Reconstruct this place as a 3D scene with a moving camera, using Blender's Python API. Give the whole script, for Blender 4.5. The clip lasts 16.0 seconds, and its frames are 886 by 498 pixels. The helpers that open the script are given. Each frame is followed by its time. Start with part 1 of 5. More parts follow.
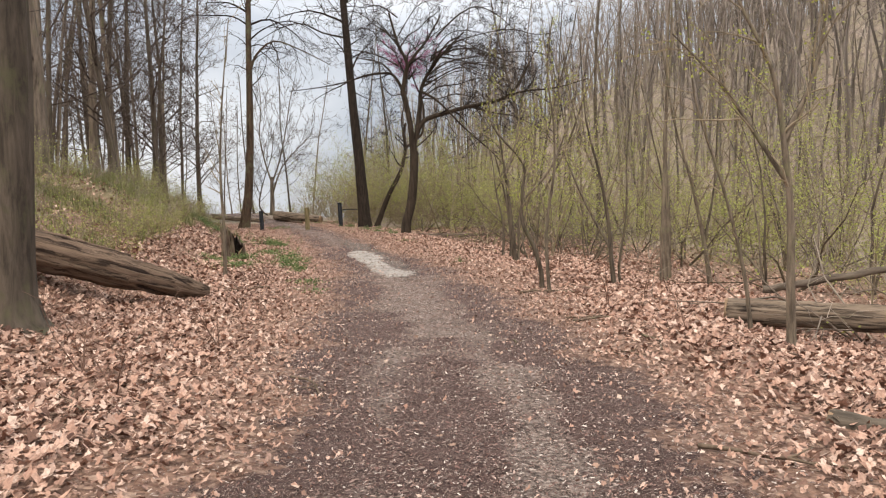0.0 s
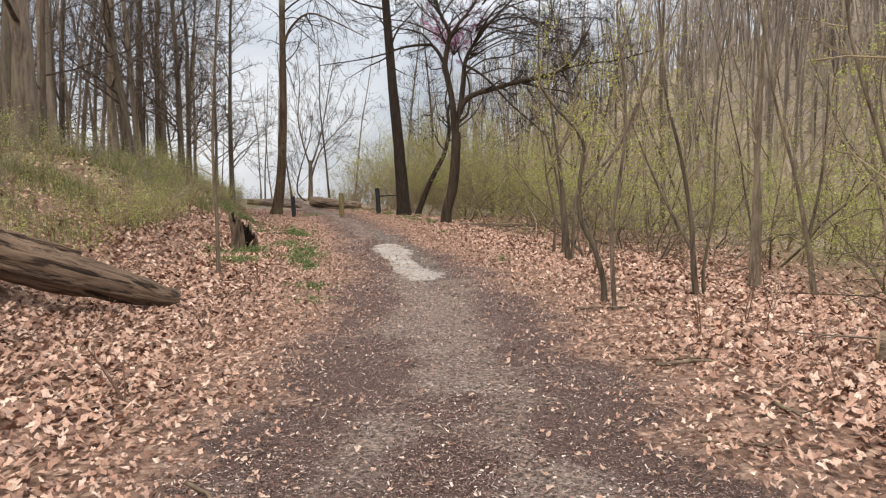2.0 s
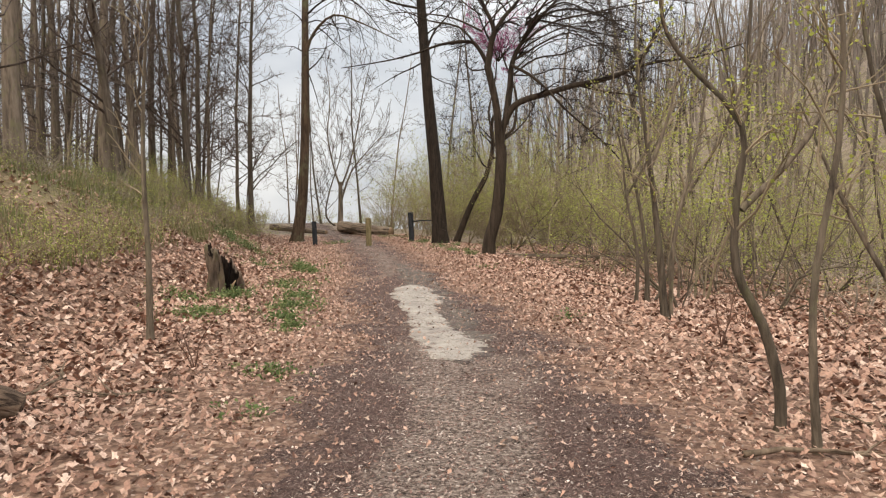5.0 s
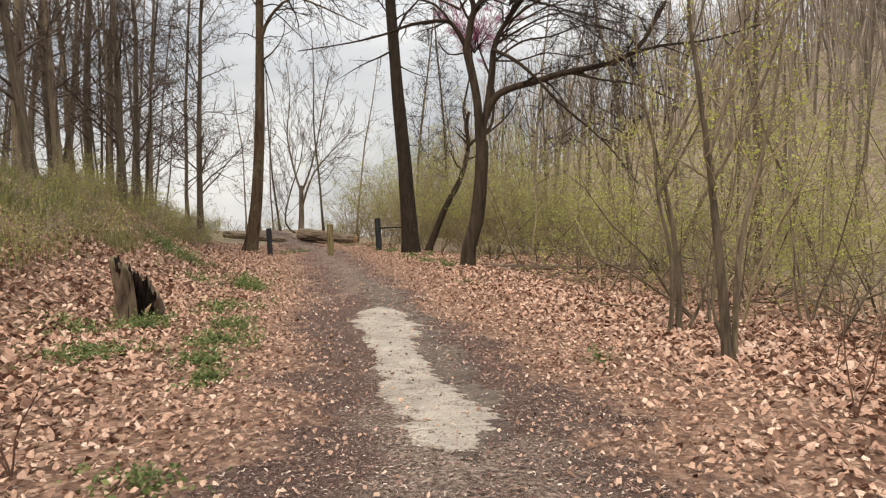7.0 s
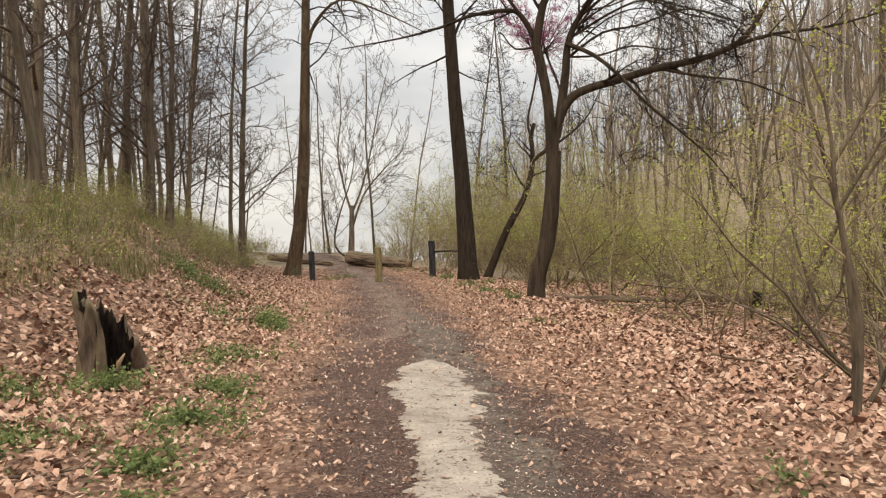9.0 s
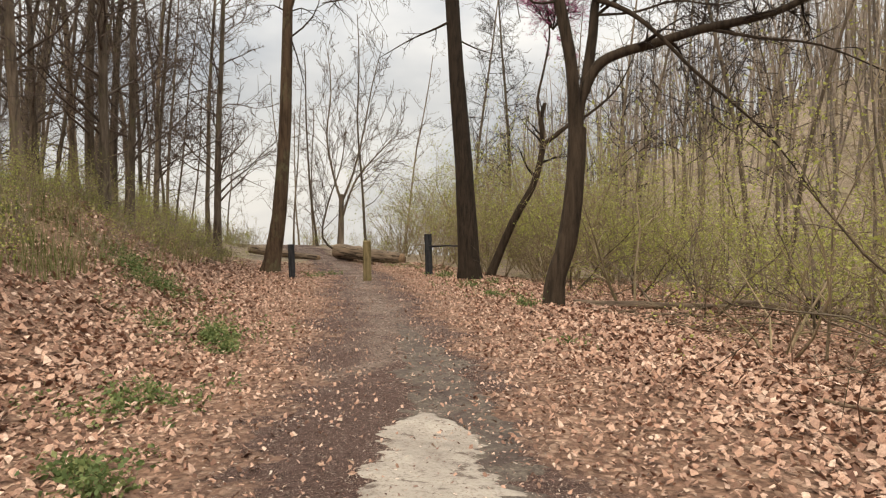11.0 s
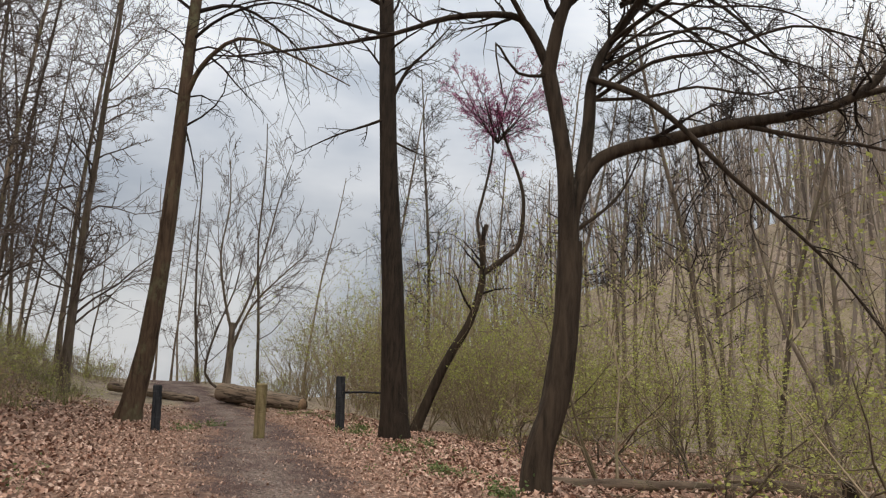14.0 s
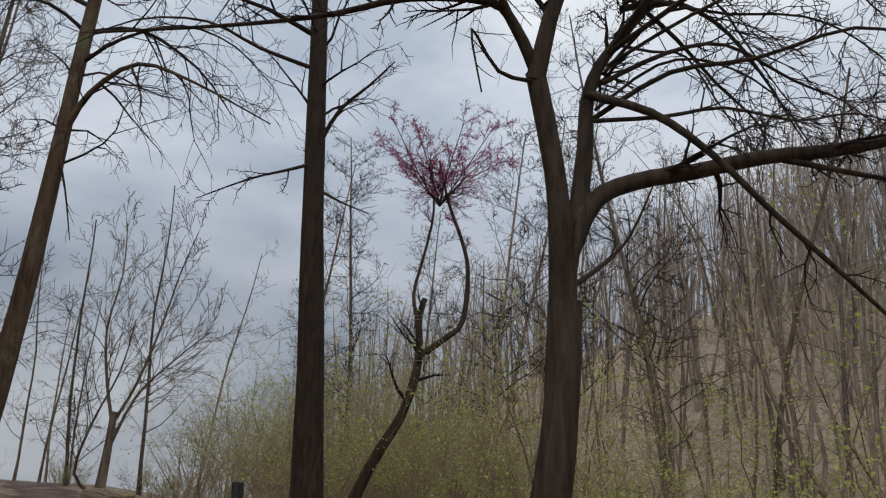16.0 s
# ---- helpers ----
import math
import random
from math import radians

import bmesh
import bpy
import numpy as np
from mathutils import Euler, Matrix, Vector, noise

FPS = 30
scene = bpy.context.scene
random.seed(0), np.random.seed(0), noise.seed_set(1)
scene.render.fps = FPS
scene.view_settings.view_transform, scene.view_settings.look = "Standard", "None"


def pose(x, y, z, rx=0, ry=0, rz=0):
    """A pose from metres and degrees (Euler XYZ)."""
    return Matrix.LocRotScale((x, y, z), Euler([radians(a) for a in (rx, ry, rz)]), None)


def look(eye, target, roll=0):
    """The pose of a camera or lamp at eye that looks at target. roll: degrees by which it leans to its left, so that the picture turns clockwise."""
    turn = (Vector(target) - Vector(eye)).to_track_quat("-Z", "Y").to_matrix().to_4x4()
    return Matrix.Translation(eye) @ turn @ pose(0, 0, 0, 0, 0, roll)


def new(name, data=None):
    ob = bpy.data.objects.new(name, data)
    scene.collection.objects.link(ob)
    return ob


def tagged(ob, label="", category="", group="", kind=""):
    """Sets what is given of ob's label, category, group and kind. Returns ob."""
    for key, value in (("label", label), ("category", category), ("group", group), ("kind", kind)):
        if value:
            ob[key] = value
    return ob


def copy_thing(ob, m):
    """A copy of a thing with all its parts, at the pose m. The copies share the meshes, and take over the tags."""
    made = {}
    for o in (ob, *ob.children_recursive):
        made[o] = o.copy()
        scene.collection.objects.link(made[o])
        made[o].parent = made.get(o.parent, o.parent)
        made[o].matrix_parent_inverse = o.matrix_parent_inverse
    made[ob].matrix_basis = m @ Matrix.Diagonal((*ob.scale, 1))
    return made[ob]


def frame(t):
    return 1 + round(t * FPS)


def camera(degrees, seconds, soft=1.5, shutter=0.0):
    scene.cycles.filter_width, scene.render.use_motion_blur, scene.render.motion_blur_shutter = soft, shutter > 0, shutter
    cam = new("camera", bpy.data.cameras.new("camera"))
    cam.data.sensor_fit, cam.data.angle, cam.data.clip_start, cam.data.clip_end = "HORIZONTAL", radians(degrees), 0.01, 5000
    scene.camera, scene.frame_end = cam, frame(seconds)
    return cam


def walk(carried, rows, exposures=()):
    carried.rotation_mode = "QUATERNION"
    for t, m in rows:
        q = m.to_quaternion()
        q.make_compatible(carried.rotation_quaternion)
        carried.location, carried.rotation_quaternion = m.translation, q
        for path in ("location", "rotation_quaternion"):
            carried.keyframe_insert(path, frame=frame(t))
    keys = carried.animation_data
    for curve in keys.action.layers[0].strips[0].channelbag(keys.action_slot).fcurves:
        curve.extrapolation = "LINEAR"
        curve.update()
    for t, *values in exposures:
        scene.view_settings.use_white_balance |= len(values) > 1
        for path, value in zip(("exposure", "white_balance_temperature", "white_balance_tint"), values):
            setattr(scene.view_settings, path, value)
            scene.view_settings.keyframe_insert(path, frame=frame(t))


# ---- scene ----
cam = camera(62.1, 16.0, soft=1.2)
METRES, EYE, TILT, LEAN, TURN = 22.1, 1.5, 0.0, 0.0, 0.0
ROWS = [
    (0.0, 0.0, 0.0, 0.0, -0.1, -4.34, 1.36),
    (0.5, 0.0023, 0.0303, -0.0007, -0.45, -5.36, 1.48),
    (1.0, 0.0056, 0.0618, 0.0001, 1.51, -5.32, 1.35),
    (1.5, 0.0086, 0.0932, -0.001, 2.63, -5.94, 0.99),
    (2.0, 0.0102, 0.1248, -0.0016, 3.85, -5.32, 0.87),
    (2.5, 0.0074, 0.1584, -0.0023, 5.21, -4.98, 1.39),
    (3.0, 0.0076, 0.1891, -0.004, 3.98, -5.75, 0.95),
    (3.5, 0.0057, 0.2219, -0.0041, 4.52, -5.81, 1.26),
    (4.0, 0.0048, 0.2525, -0.0045, 4.06, -5.08, 0.64),
    (4.5, 0.0026, 0.2848, -0.0037, 6.0, -4.46, 0.33),
    (5.0, -0.0015, 0.3164, -0.0027, 7.2, -3.44, 0.84),
    (7.5, -0.0288, 0.4719, -0.0069, 4.3, -2.53, 0.76),
    (8.0, -0.0331, 0.5024, -0.0066, 4.9, -1.73, 0.27),
    (8.5, -0.0378, 0.5329, -0.0059, 5.84, -1.47, 0.45),
    (9.0, -0.041, 0.5644, -0.0068, 9.0, -1.11, 0.5),
    (11.5, -0.0737, 0.7121, -0.006, 8.13, -1.81, -0.71),
    (12.0, -0.0851, 0.7401, -0.0045, 5.04, -0.99, -1.64),
    (12.5, -0.0943, 0.77, -0.004, 3.38, 3.41, -2.36),
    (13.0, -0.1046, 0.7998, -0.0033, 2.22, 6.02, -2.82),
    (13.5, -0.1099, 0.8272, -0.0032, 1.12, 7.59, -2.02),
    (14.0, -0.1147, 0.858, -0.002, 0.49, 9.1, -2.2),
    (14.5, -0.1178, 0.8872, 0.0009, -0.77, 11.99, -3.35),
    (15.0, -0.1201, 0.9198, 0.0026, -1.24, 15.0, -3.69),
    (15.5, -0.1243, 0.9519, 0.003, -3.58, 16.03, -3.32),
    (16.0, -0.1277, 0.9843, 0.0033, -6.08, 16.53, -2.6),
]
walk(cam, [(t, pose(0, 0, EYE, TILT, LEAN, TURN) @ pose(METRES * x, METRES * y, METRES * z, 90 + pitch, roll, yaw)) for t, x, y, z, yaw, pitch, roll in ROWS],
     exposures=[(0, 0.3, 6950, 11), (5, 0.27, 7200, 10), (9, 0.25, 7850, 10), (12, 0.18, 7900, 10), (13.5, -0.04, 7350, 10), (15, -0.5, 6500, 10), (16, -0.68, 6450, 10)])

# ---- light: a bright overcast spring sky ----
world = bpy.data.worlds.new("overcast_sky")
scene.world = world
world.use_nodes = True
wn, wl = world.node_tree.nodes, world.node_tree.links
wn.clear()
sky = wn.new("ShaderNodeTexSky")
sky.sky_type, sky.sun_disc = "NISHITA", False
sky.sun_elevation, sky.sun_rotation = radians(52), radians(200)
sky.air_density, sky.dust_density = 1.0, 3.0
coord = wn.new("ShaderNodeTexCoord")
stretch = wn.new("ShaderNodeMapping")
stretch.inputs["Scale"].default_value = (1.0, 1.0, 2.6)
cloud = wn.new("ShaderNodeTexNoise")
cloud.inputs["Scale"].default_value, cloud.inputs["Detail"].default_value = 2.6, 5.0
cloud.inputs["Roughness"].default_value = 0.5
tone = wn.new("ShaderNodeValToRGB")
tone.color_ramp.elements[0].position, tone.color_ramp.elements[0].color = 0.34, (4.9, 5.7, 7.0, 1)
tone.color_ramp.elements[1].position, tone.color_ramp.elements[1].color = 0.64, (9.2, 9.8, 10.8, 1)
cover = wn.new("ShaderNodeMix")
cover.data_type = "RGBA"
cover.inputs["Factor"].default_value = 0.86
back, out = wn.new("ShaderNodeBackground"), wn.new("ShaderNodeOutputWorld")
back.inputs["Strength"].default_value = 0.092
wl.new(coord.outputs["Generated"], stretch.inputs["Vector"])
wl.new(stretch.outputs["Vector"], cloud.inputs["Vector"])
wl.new(cloud.outputs["Fac"], tone.inputs["Fac"])
wl.new(sky.outputs["Color"], cover.inputs[6])
axis = wn.new("ShaderNodeSeparateXYZ")
wl.new(coord.outputs["Generated"], axis.inputs["Vector"])
dome = wn.new("ShaderNodeValToRGB")
for place, shade in ((0.0, (0.92, 0.91, 0.89)), (0.18, (0.9, 0.9, 0.9)), (0.31, (1.18, 1.18, 1.18)), (0.46, (1.62, 1.6, 1.56)), (0.6, (2.0, 1.93, 1.8))):
    e = dome.color_ramp.elements.new(place)
    e.color = (*shade, 1)
dome.color_ramp.elements.remove(dome.color_ramp.elements[0])
dome.color_ramp.elements[-1].position, dome.color_ramp.elements[-1].color = 1.0, (3.3, 3.0, 2.6, 1)
wl.new(axis.outputs["Z"], dome.inputs["Fac"])
lit = wn.new("ShaderNodeMix")
lit.data_type, lit.blend_type = "RGBA", "MULTIPLY"
lit.inputs["Factor"].default_value = 1.0
wl.new(tone.outputs["Color"], lit.inputs[6])
wl.new(dome.outputs["Color"], lit.inputs[7])
wl.new(lit.outputs[2], cover.inputs[7])
wl.new(cover.outputs[2], back.inputs["Color"])
wl.new(back.outputs["Background"], out.inputs["Surface"])

sun = new("sun", bpy.data.lights.new("sun", "SUN"))
sun.data.energy, sun.data.angle, sun.data.color = 1.5, radians(22), (1.0, 0.88, 0.74)
sun.matrix_basis = look((-8, -20, 30), (0, 0, 0))


# ---- materials ----
def node_mat(name, rough=0.9):
    m = bpy.data.materials.new(name)
    m.use_nodes = True
    b = m.node_tree.nodes["Principled BSDF"]
    b.inputs["Roughness"].default_value = rough
    b.inputs["Specular IOR Level"].default_value = 0.25
    return m, m.node_tree.nodes, m.node_tree.links, b


def ramp(n, l, source, stops):
    r = n.new("ShaderNodeValToRGB")
    while len(r.color_ramp.elements) < len(stops):
        r.color_ramp.elements.new(0.5)
    for e, (pos, col) in zip(r.color_ramp.elements, stops):
        e.position, e.color = pos, (*col, 1)
    l.new(source, r.inputs["Fac"])
    return r.outputs["Color"]


def noise_tex(n, l, vec, scale, detail=4.0, rough=0.6, dist=0.0):
    t = n.new("ShaderNodeTexNoise")
    t.inputs["Scale"].default_value, t.inputs["Detail"].default_value = scale, detail
    t.inputs["Roughness"].default_value, t.inputs["Distortion"].default_value = rough, dist
    l.new(vec, t.inputs["Vector"])
    return t.outputs["Fac"]


def mix(n, l, fac, a, b, kind="MIX"):
    m = n.new("ShaderNodeMix")
    m.data_type, m.blend_type = "RGBA", kind
    for sock, v in ((m.inputs["Factor"], fac), (m.inputs[6], a), (m.inputs[7], b)):
        if isinstance(v, (int, float)):
            sock.default_value = v
        elif isinstance(v, tuple):
            sock.default_value = (*v, 1)
        else:
            l.new(v, sock)
    return m.outputs[2]


def bump(n, l, b, height, strength, dist):
    k = n.new("ShaderNodeBump")
    k.inputs["Strength"].default_value, k.inputs["Distance"].default_value = strength, dist
    l.new(height, k.inputs["Height"])
    l.new(k.outputs["Normal"], b.inputs["Normal"])


def scaled(n, l, sx, sy, sz, world_space=False):
    m = n.new("ShaderNodeMapping")
    m.inputs["Scale"].default_value = (sx, sy, sz)
    if world_space:
        l.new(n.new("ShaderNodeNewGeometry").outputs["Position"], m.inputs["Vector"])
    else:
        l.new(n.new("ShaderNodeTexCoord").outputs["Object"], m.inputs["Vector"])
    return m.outputs["Vector"]


def bark(name, dark, light, lichen=None, furrow=14.0, vary=0.25, island=False):
    """Bark with long upright furrows, blotches and, where it has any, lichen or moss."""
    m, n, l, b = node_mat(name, 0.92)
    v = scaled(n, l, 1, 1, 0.16)
    f = noise_tex(n, l, v, furrow, 6, 0.65, 0.4)
    blot = noise_tex(n, l, scaled(n, l, 1, 1, 0.5), 1.7, 5)
    col = ramp(n, l, f, [(0.33, dark), (0.62, light)])
    col = mix(n, l, ramp(n, l, blot, [(0.35, (0, 0, 0)), (0.7, (0.55, 0.55, 0.55))]), col, tuple(c * 0.6 for c in light))
    if lichen:
        patch = noise_tex(n, l, scaled(n, l, 1, 1, 0.6), 3.3, 6, 0.7)
        col = mix(n, l, ramp(n, l, patch, [(0.52, (0, 0, 0)), (0.66, (0.8, 0.8, 0.8))]), col, lichen)
    if island:
        rnd = n.new("ShaderNodeNewGeometry").outputs["Random Per Island"]
    else:
        rnd = n.new("ShaderNodeObjectInfo").outputs["Random"]
    tint = ramp(n, l, rnd, [(0, (1 - vary, 1 - vary, 1 - vary)), (1, (1.0, 1.0, 1.0))])
    col = mix(n, l, 1.0, col, tint, "MULTIPLY")
    l.new(col, b.inputs["Base Color"])
    bump(n, l, b, f, 0.9, 0.03)
    return m


def leaf_mat(name, cols, rough=0.8, see=0.0, per_island=True):
    m, n, l, b = node_mat(name, rough)
    if per_island:
        src = n.new("ShaderNodeNewGeometry").outputs["Random Per Island"]
    else:
        src = n.new("ShaderNodeObjectInfo").outputs["Random"]
    step = 1.0 / max(1, len(cols) - 1)
    col = ramp(n, l, src, [(i * step, c) for i, c in enumerate(cols)])
    spot = noise_tex(n, l, scaled(n, l, 1, 1, 1, True), 55, 3)
    col = mix(n, l, ramp(n, l, spot, [(0.4, (0, 0, 0)), (0.75, (0.5, 0.5, 0.5))]), col, tuple(c * 0.55 for c in cols[0]))
    l.new(col, b.inputs["Base Color"])
    if see:
        b.inputs["Subsurface Weight"].default_value = 0.0
        t = n.new("ShaderNodeBsdfTranslucent")
        l.new(col, t.inputs["Color"])
        ms = n.new("ShaderNodeMixShader")
        ms.inputs[0].default_value = see
        l.new(b.outputs[0], ms.inputs[1])
        l.new(t.outputs[0], ms.inputs[2])
        l.new(ms.outputs[0], n["Material Output"].inputs["Surface"])
    return m


M_REDSTEM = bark("reddish_stems", (0.1, 0.055, 0.04), (0.26, 0.16, 0.12), None, 12, 0.2)
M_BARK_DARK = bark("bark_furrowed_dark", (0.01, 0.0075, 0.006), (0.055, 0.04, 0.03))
M_BARK_PALE = bark("bark_grey_pale", (0.03, 0.018, 0.012), (0.15, 0.102, 0.068), (0.17, 0.17, 0.1), 9)
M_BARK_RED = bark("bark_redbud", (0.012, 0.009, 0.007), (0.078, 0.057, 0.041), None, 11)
M_BARK_WOOD = bark("bark_woodland", (0.07, 0.053, 0.042), (0.31, 0.248, 0.195), (0.21, 0.2, 0.11), 10, 0.55)
M_BARK_SAP = bark("bark_sapling", (0.045, 0.035, 0.028), (0.27, 0.216, 0.16), (0.2, 0.195, 0.105), 16, 0.5)
M_BARK_GREY = bark("bark_grey", (0.065, 0.051, 0.04), (0.3, 0.24, 0.185), (0.22, 0.21, 0.12), 10, 0.55)
M_TWIG_GREY = bark("twig_grey", (0.17, 0.135, 0.11), (0.42, 0.35, 0.285), (0.33, 0.3, 0.19), 8, 0.35, True)
M_TWIG_WOOD = bark("twig_woodland", (0.07, 0.053, 0.046), (0.21, 0.165, 0.142), None, 8, 0.45, True)
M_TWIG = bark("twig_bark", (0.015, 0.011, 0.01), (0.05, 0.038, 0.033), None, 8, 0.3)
M_TWIG_TAN = bark("twig_tan", (0.2, 0.152, 0.1), (0.46, 0.37, 0.255), (0.34, 0.31, 0.16), 8, 0.38, True)
# far trees: distance haze is put into this paler bark colour
M_FAR_HAZED = bark("far_bark", (0.2, 0.162, 0.14), (0.5, 0.42, 0.368), (0.36, 0.33, 0.235), 3, 0.66, True)
M_BARK_LOG = bark("bark_log", (0.05, 0.035, 0.025), (0.24, 0.18, 0.13), None, 12, 0.1)


def log_bark(name, dark, light, fine):
    m, n, l, b = node_mat(name, 0.9)
    f = noise_tex(n, l, scaled(n, l, 1, 1, 0.09), fine, 5, 0.6, 0.6)
    g = noise_tex(n, l, scaled(n, l, 1, 1, 0.3), 5, 5)
    col = ramp(n, l, f, [(0.38, dark), (0.52, light), (0.75, tuple(c * 1.25 for c in light))])
    col = mix(n, l, ramp(n, l, g, [(0.4, (0, 0, 0)), (0.7, (0.6, 0.6, 0.6))]), col, tuple(c * 0.45 for c in light))
    l.new(col, b.inputs["Base Color"])
    bump(n, l, b, f, 1.0, 0.04)
    return m


M_RIDGED = log_bark("ridged_log_bark", (0.025, 0.018, 0.014), (0.23, 0.175, 0.13), 16)
M_ROT = log_bark("rotting_log_wood", (0.02, 0.012, 0.009), (0.18, 0.125, 0.09), 17)
M_DECAY = bark("decayed_wood", (0.04, 0.028, 0.022), (0.22, 0.165, 0.125), (0.17, 0.16, 0.09), 8, 0.1)
M_CUT = bark("sawn_end", (0.18, 0.11, 0.07), (0.4, 0.28, 0.18), None, 5, 0.1)
M_CHAR = bark("rotten_black_wood", (0.006, 0.005, 0.005), (0.05, 0.035, 0.03), None, 18, 0.05)
M_POST_BLACK = bark("creosoted_timber", (0.008, 0.009, 0.012), (0.045, 0.048, 0.055), None, 12, 0.05)
M_POST_TAN = bark("weathered_timber", (0.09, 0.07, 0.035), (0.27, 0.22, 0.12), (0.17, 0.17, 0.06), 12, 0.05)
M_LITTER = leaf_mat("dead_oak_leaves", [(0.085, 0.043, 0.032), (0.47, 0.285, 0.213), (0.65, 0.445, 0.352), (0.21, 0.112, 0.082), (0.78, 0.59, 0.49), (0.35, 0.2, 0.147), (0.53, 0.33, 0.248), (0.15, 0.078, 0.058), (0.6, 0.395, 0.305)], 0.7)
M_LITTER_ONE = leaf_mat("dead_leaf", [(0.24, 0.14, 0.1), (0.42, 0.285, 0.215), (0.62, 0.49, 0.4)], 0.75, 0, False)
M_CHIP = leaf_mat("wood_chips", [(0.08, 0.045, 0.04), (0.32, 0.195, 0.163), (0.14, 0.076, 0.066), (0.52, 0.39, 0.335), (0.12, 0.064, 0.056), (0.74, 0.65, 0.58), (0.05, 0.032, 0.03), (0.42, 0.325, 0.28)], 0.85)
M_GRASS = leaf_mat("bank_grass", [(0.12, 0.165, 0.05), (0.29, 0.26, 0.14), (0.18, 0.215, 0.07), (0.36, 0.3, 0.2), (0.15, 0.195, 0.055)], 0.75, 0.25)
M_HERB = leaf_mat("green_herbs", [(0.09, 0.14, 0.055), (0.16, 0.225, 0.085), (0.29, 0.32, 0.14)], 0.6, 0.3)
M_BUD = leaf_mat("spring_leaves", [(0.33, 0.38, 0.1), (0.52, 0.54, 0.18), (0.42, 0.45, 0.14)], 0.65, 0.45)
M_BUD_NEAR = leaf_mat("young_leaves", [(0.34, 0.4, 0.08), (0.5, 0.52, 0.12), (0.44, 0.46, 0.1)], 0.6, 0.4)
M_FLOWER = leaf_mat("pink_blossom", [(0.33, 0.06, 0.16), (0.48, 0.1, 0.26), (0.5, 0.17, 0.35)], 0.7, 0.3)


def ground_mat():
    """Leaf mould, grassy bank and trodden dark mulch, by the share of path at each place."""
    m, n, l, b = node_mat("forest_ground", 0.95)
    pos = scaled(n, l, 1, 1, 1, True)
    at = n.new("ShaderNodeAttribute")
    at.attribute_name = "path_share"
    gr = n.new("ShaderNodeAttribute")
    gr.attribute_name = "grass_share"
    hill = n.new("ShaderNodeAttribute")
    hill.attribute_name = "hill_share"
    mid = n.new("ShaderNodeAttribute")
    mid.attribute_name = "worn_share"
    fine = noise_tex(n, l, pos, 26, 8, 0.75)
    speck = noise_tex(n, l, pos, 90, 4, 0.7)
    broad = noise_tex(n, l, pos, 1.3, 5, 0.6)
    warp = n.new("ShaderNodeMix")
    warp.data_type = "VECTOR"
    warp.inputs["Factor"].default_value = 0.08
    nt = n.new("ShaderNodeTexNoise")
    nt.inputs["Scale"].default_value = 9
    l.new(pos, nt.inputs["Vector"])
    l.new(pos, warp.inputs[4])
    l.new(nt.outputs["Color"], warp.inputs[5])
    cells = n.new("ShaderNodeTexVoronoi")
    cells.inputs["Scale"].default_value = 21
    l.new(warp.outputs[1], cells.inputs["Vector"])
    grey = n.new("ShaderNodeRGBToBW")
    l.new(cells.outputs["Color"], grey.inputs["Color"])
    leafy = ramp(n, l, grey.outputs["Val"], [(0.2, (0.08, 0.045, 0.033)), (0.42, (0.34, 0.212, 0.155)), (0.6, (0.16, 0.092, 0.068)), (0.8, (0.52, 0.37, 0.285))])
    # shade between the leaves, painted as darker cell borders
    gap_shade = ramp(n, l, cells.outputs["Distance"], [(0.42, (0, 0, 0)), (0.8, (0.7, 0.7, 0.7))])
    leafy = mix(n, l, gap_shade, leafy, (0.05, 0.028, 0.022))
    litter = ramp(n, l, fine, [(0.34, (0.05, 0.028, 0.021)), (0.5, (0.22, 0.13, 0.096)), (0.66, (0.46, 0.315, 0.24))])
    mulch = ramp(n, l, fine, [(0.34, (0.03, 0.0175, 0.0165)), (0.62, (0.12, 0.073, 0.065))])
    worn = ramp(n, l, fine, [(0.38, (0.035, 0.026, 0.024)), (0.5, (0.17, 0.133, 0.116)), (0.62, (0.5, 0.42, 0.37))])
    tread = n.new("ShaderNodeMath")
    tread.operation = "ADD"
    l.new(broad, tread.inputs[0])
    l.new(mid.outputs["Fac"], tread.inputs[1])
    mulch = mix(n, l, ramp(n, l, tread.outputs[0], [(0.62, (0, 0, 0)), (0.95, (0.85, 0.85, 0.85))]), mulch, worn)
    mulch = mix(n, l, ramp(n, l, speck, [(0.56, (0, 0, 0)), (0.64, (0.85, 0.85, 0.85))]), mulch, (0.46, 0.37, 0.31))
    grass = ramp(n, l, fine, [(0.3, (0.075, 0.075, 0.032)), (0.52, (0.19, 0.18, 0.085)), (0.72, (0.34, 0.26, 0.17))])
    add = n.new("ShaderNodeMath")
    add.operation = "MULTIPLY_ADD"
    edge = noise_tex(n, l, pos, 3.5, 7, 0.7)
    l.new(edge, add.inputs[0])
    add.inputs[1].default_value = 1.1
    l.new(at.outputs["Fac"], add.inputs[2])
    share = ramp(n, l, add.outputs[0], [(0.72, (0, 0, 0)), (1.02, (0.5, 0.5, 0.5)), (1.42, (1, 1, 1))])
    litter = mix(n, l, 0.65, litter, leafy)
    col = mix(n, l, gr.outputs["Fac"], litter, grass)
    # hill mould, its colour lifted to stand for bright sky between the crowns
    mould = ramp(n, l, fine, [(0.38, (0.11, 0.083, 0.068)), (0.5, (0.3, 0.238, 0.197)), (0.62, (0.5, 0.41, 0.345))])
    clumps = noise_tex(n, l, scaled(n, l, 1, 1, 0.35, True), 0.55, 8, 0.75)
    mould = mix(n, l, ramp(n, l, clumps, [(0.42, (0, 0, 0)), (0.6, (0.6, 0.6, 0.6))]), mould, (0.22, 0.205, 0.105))
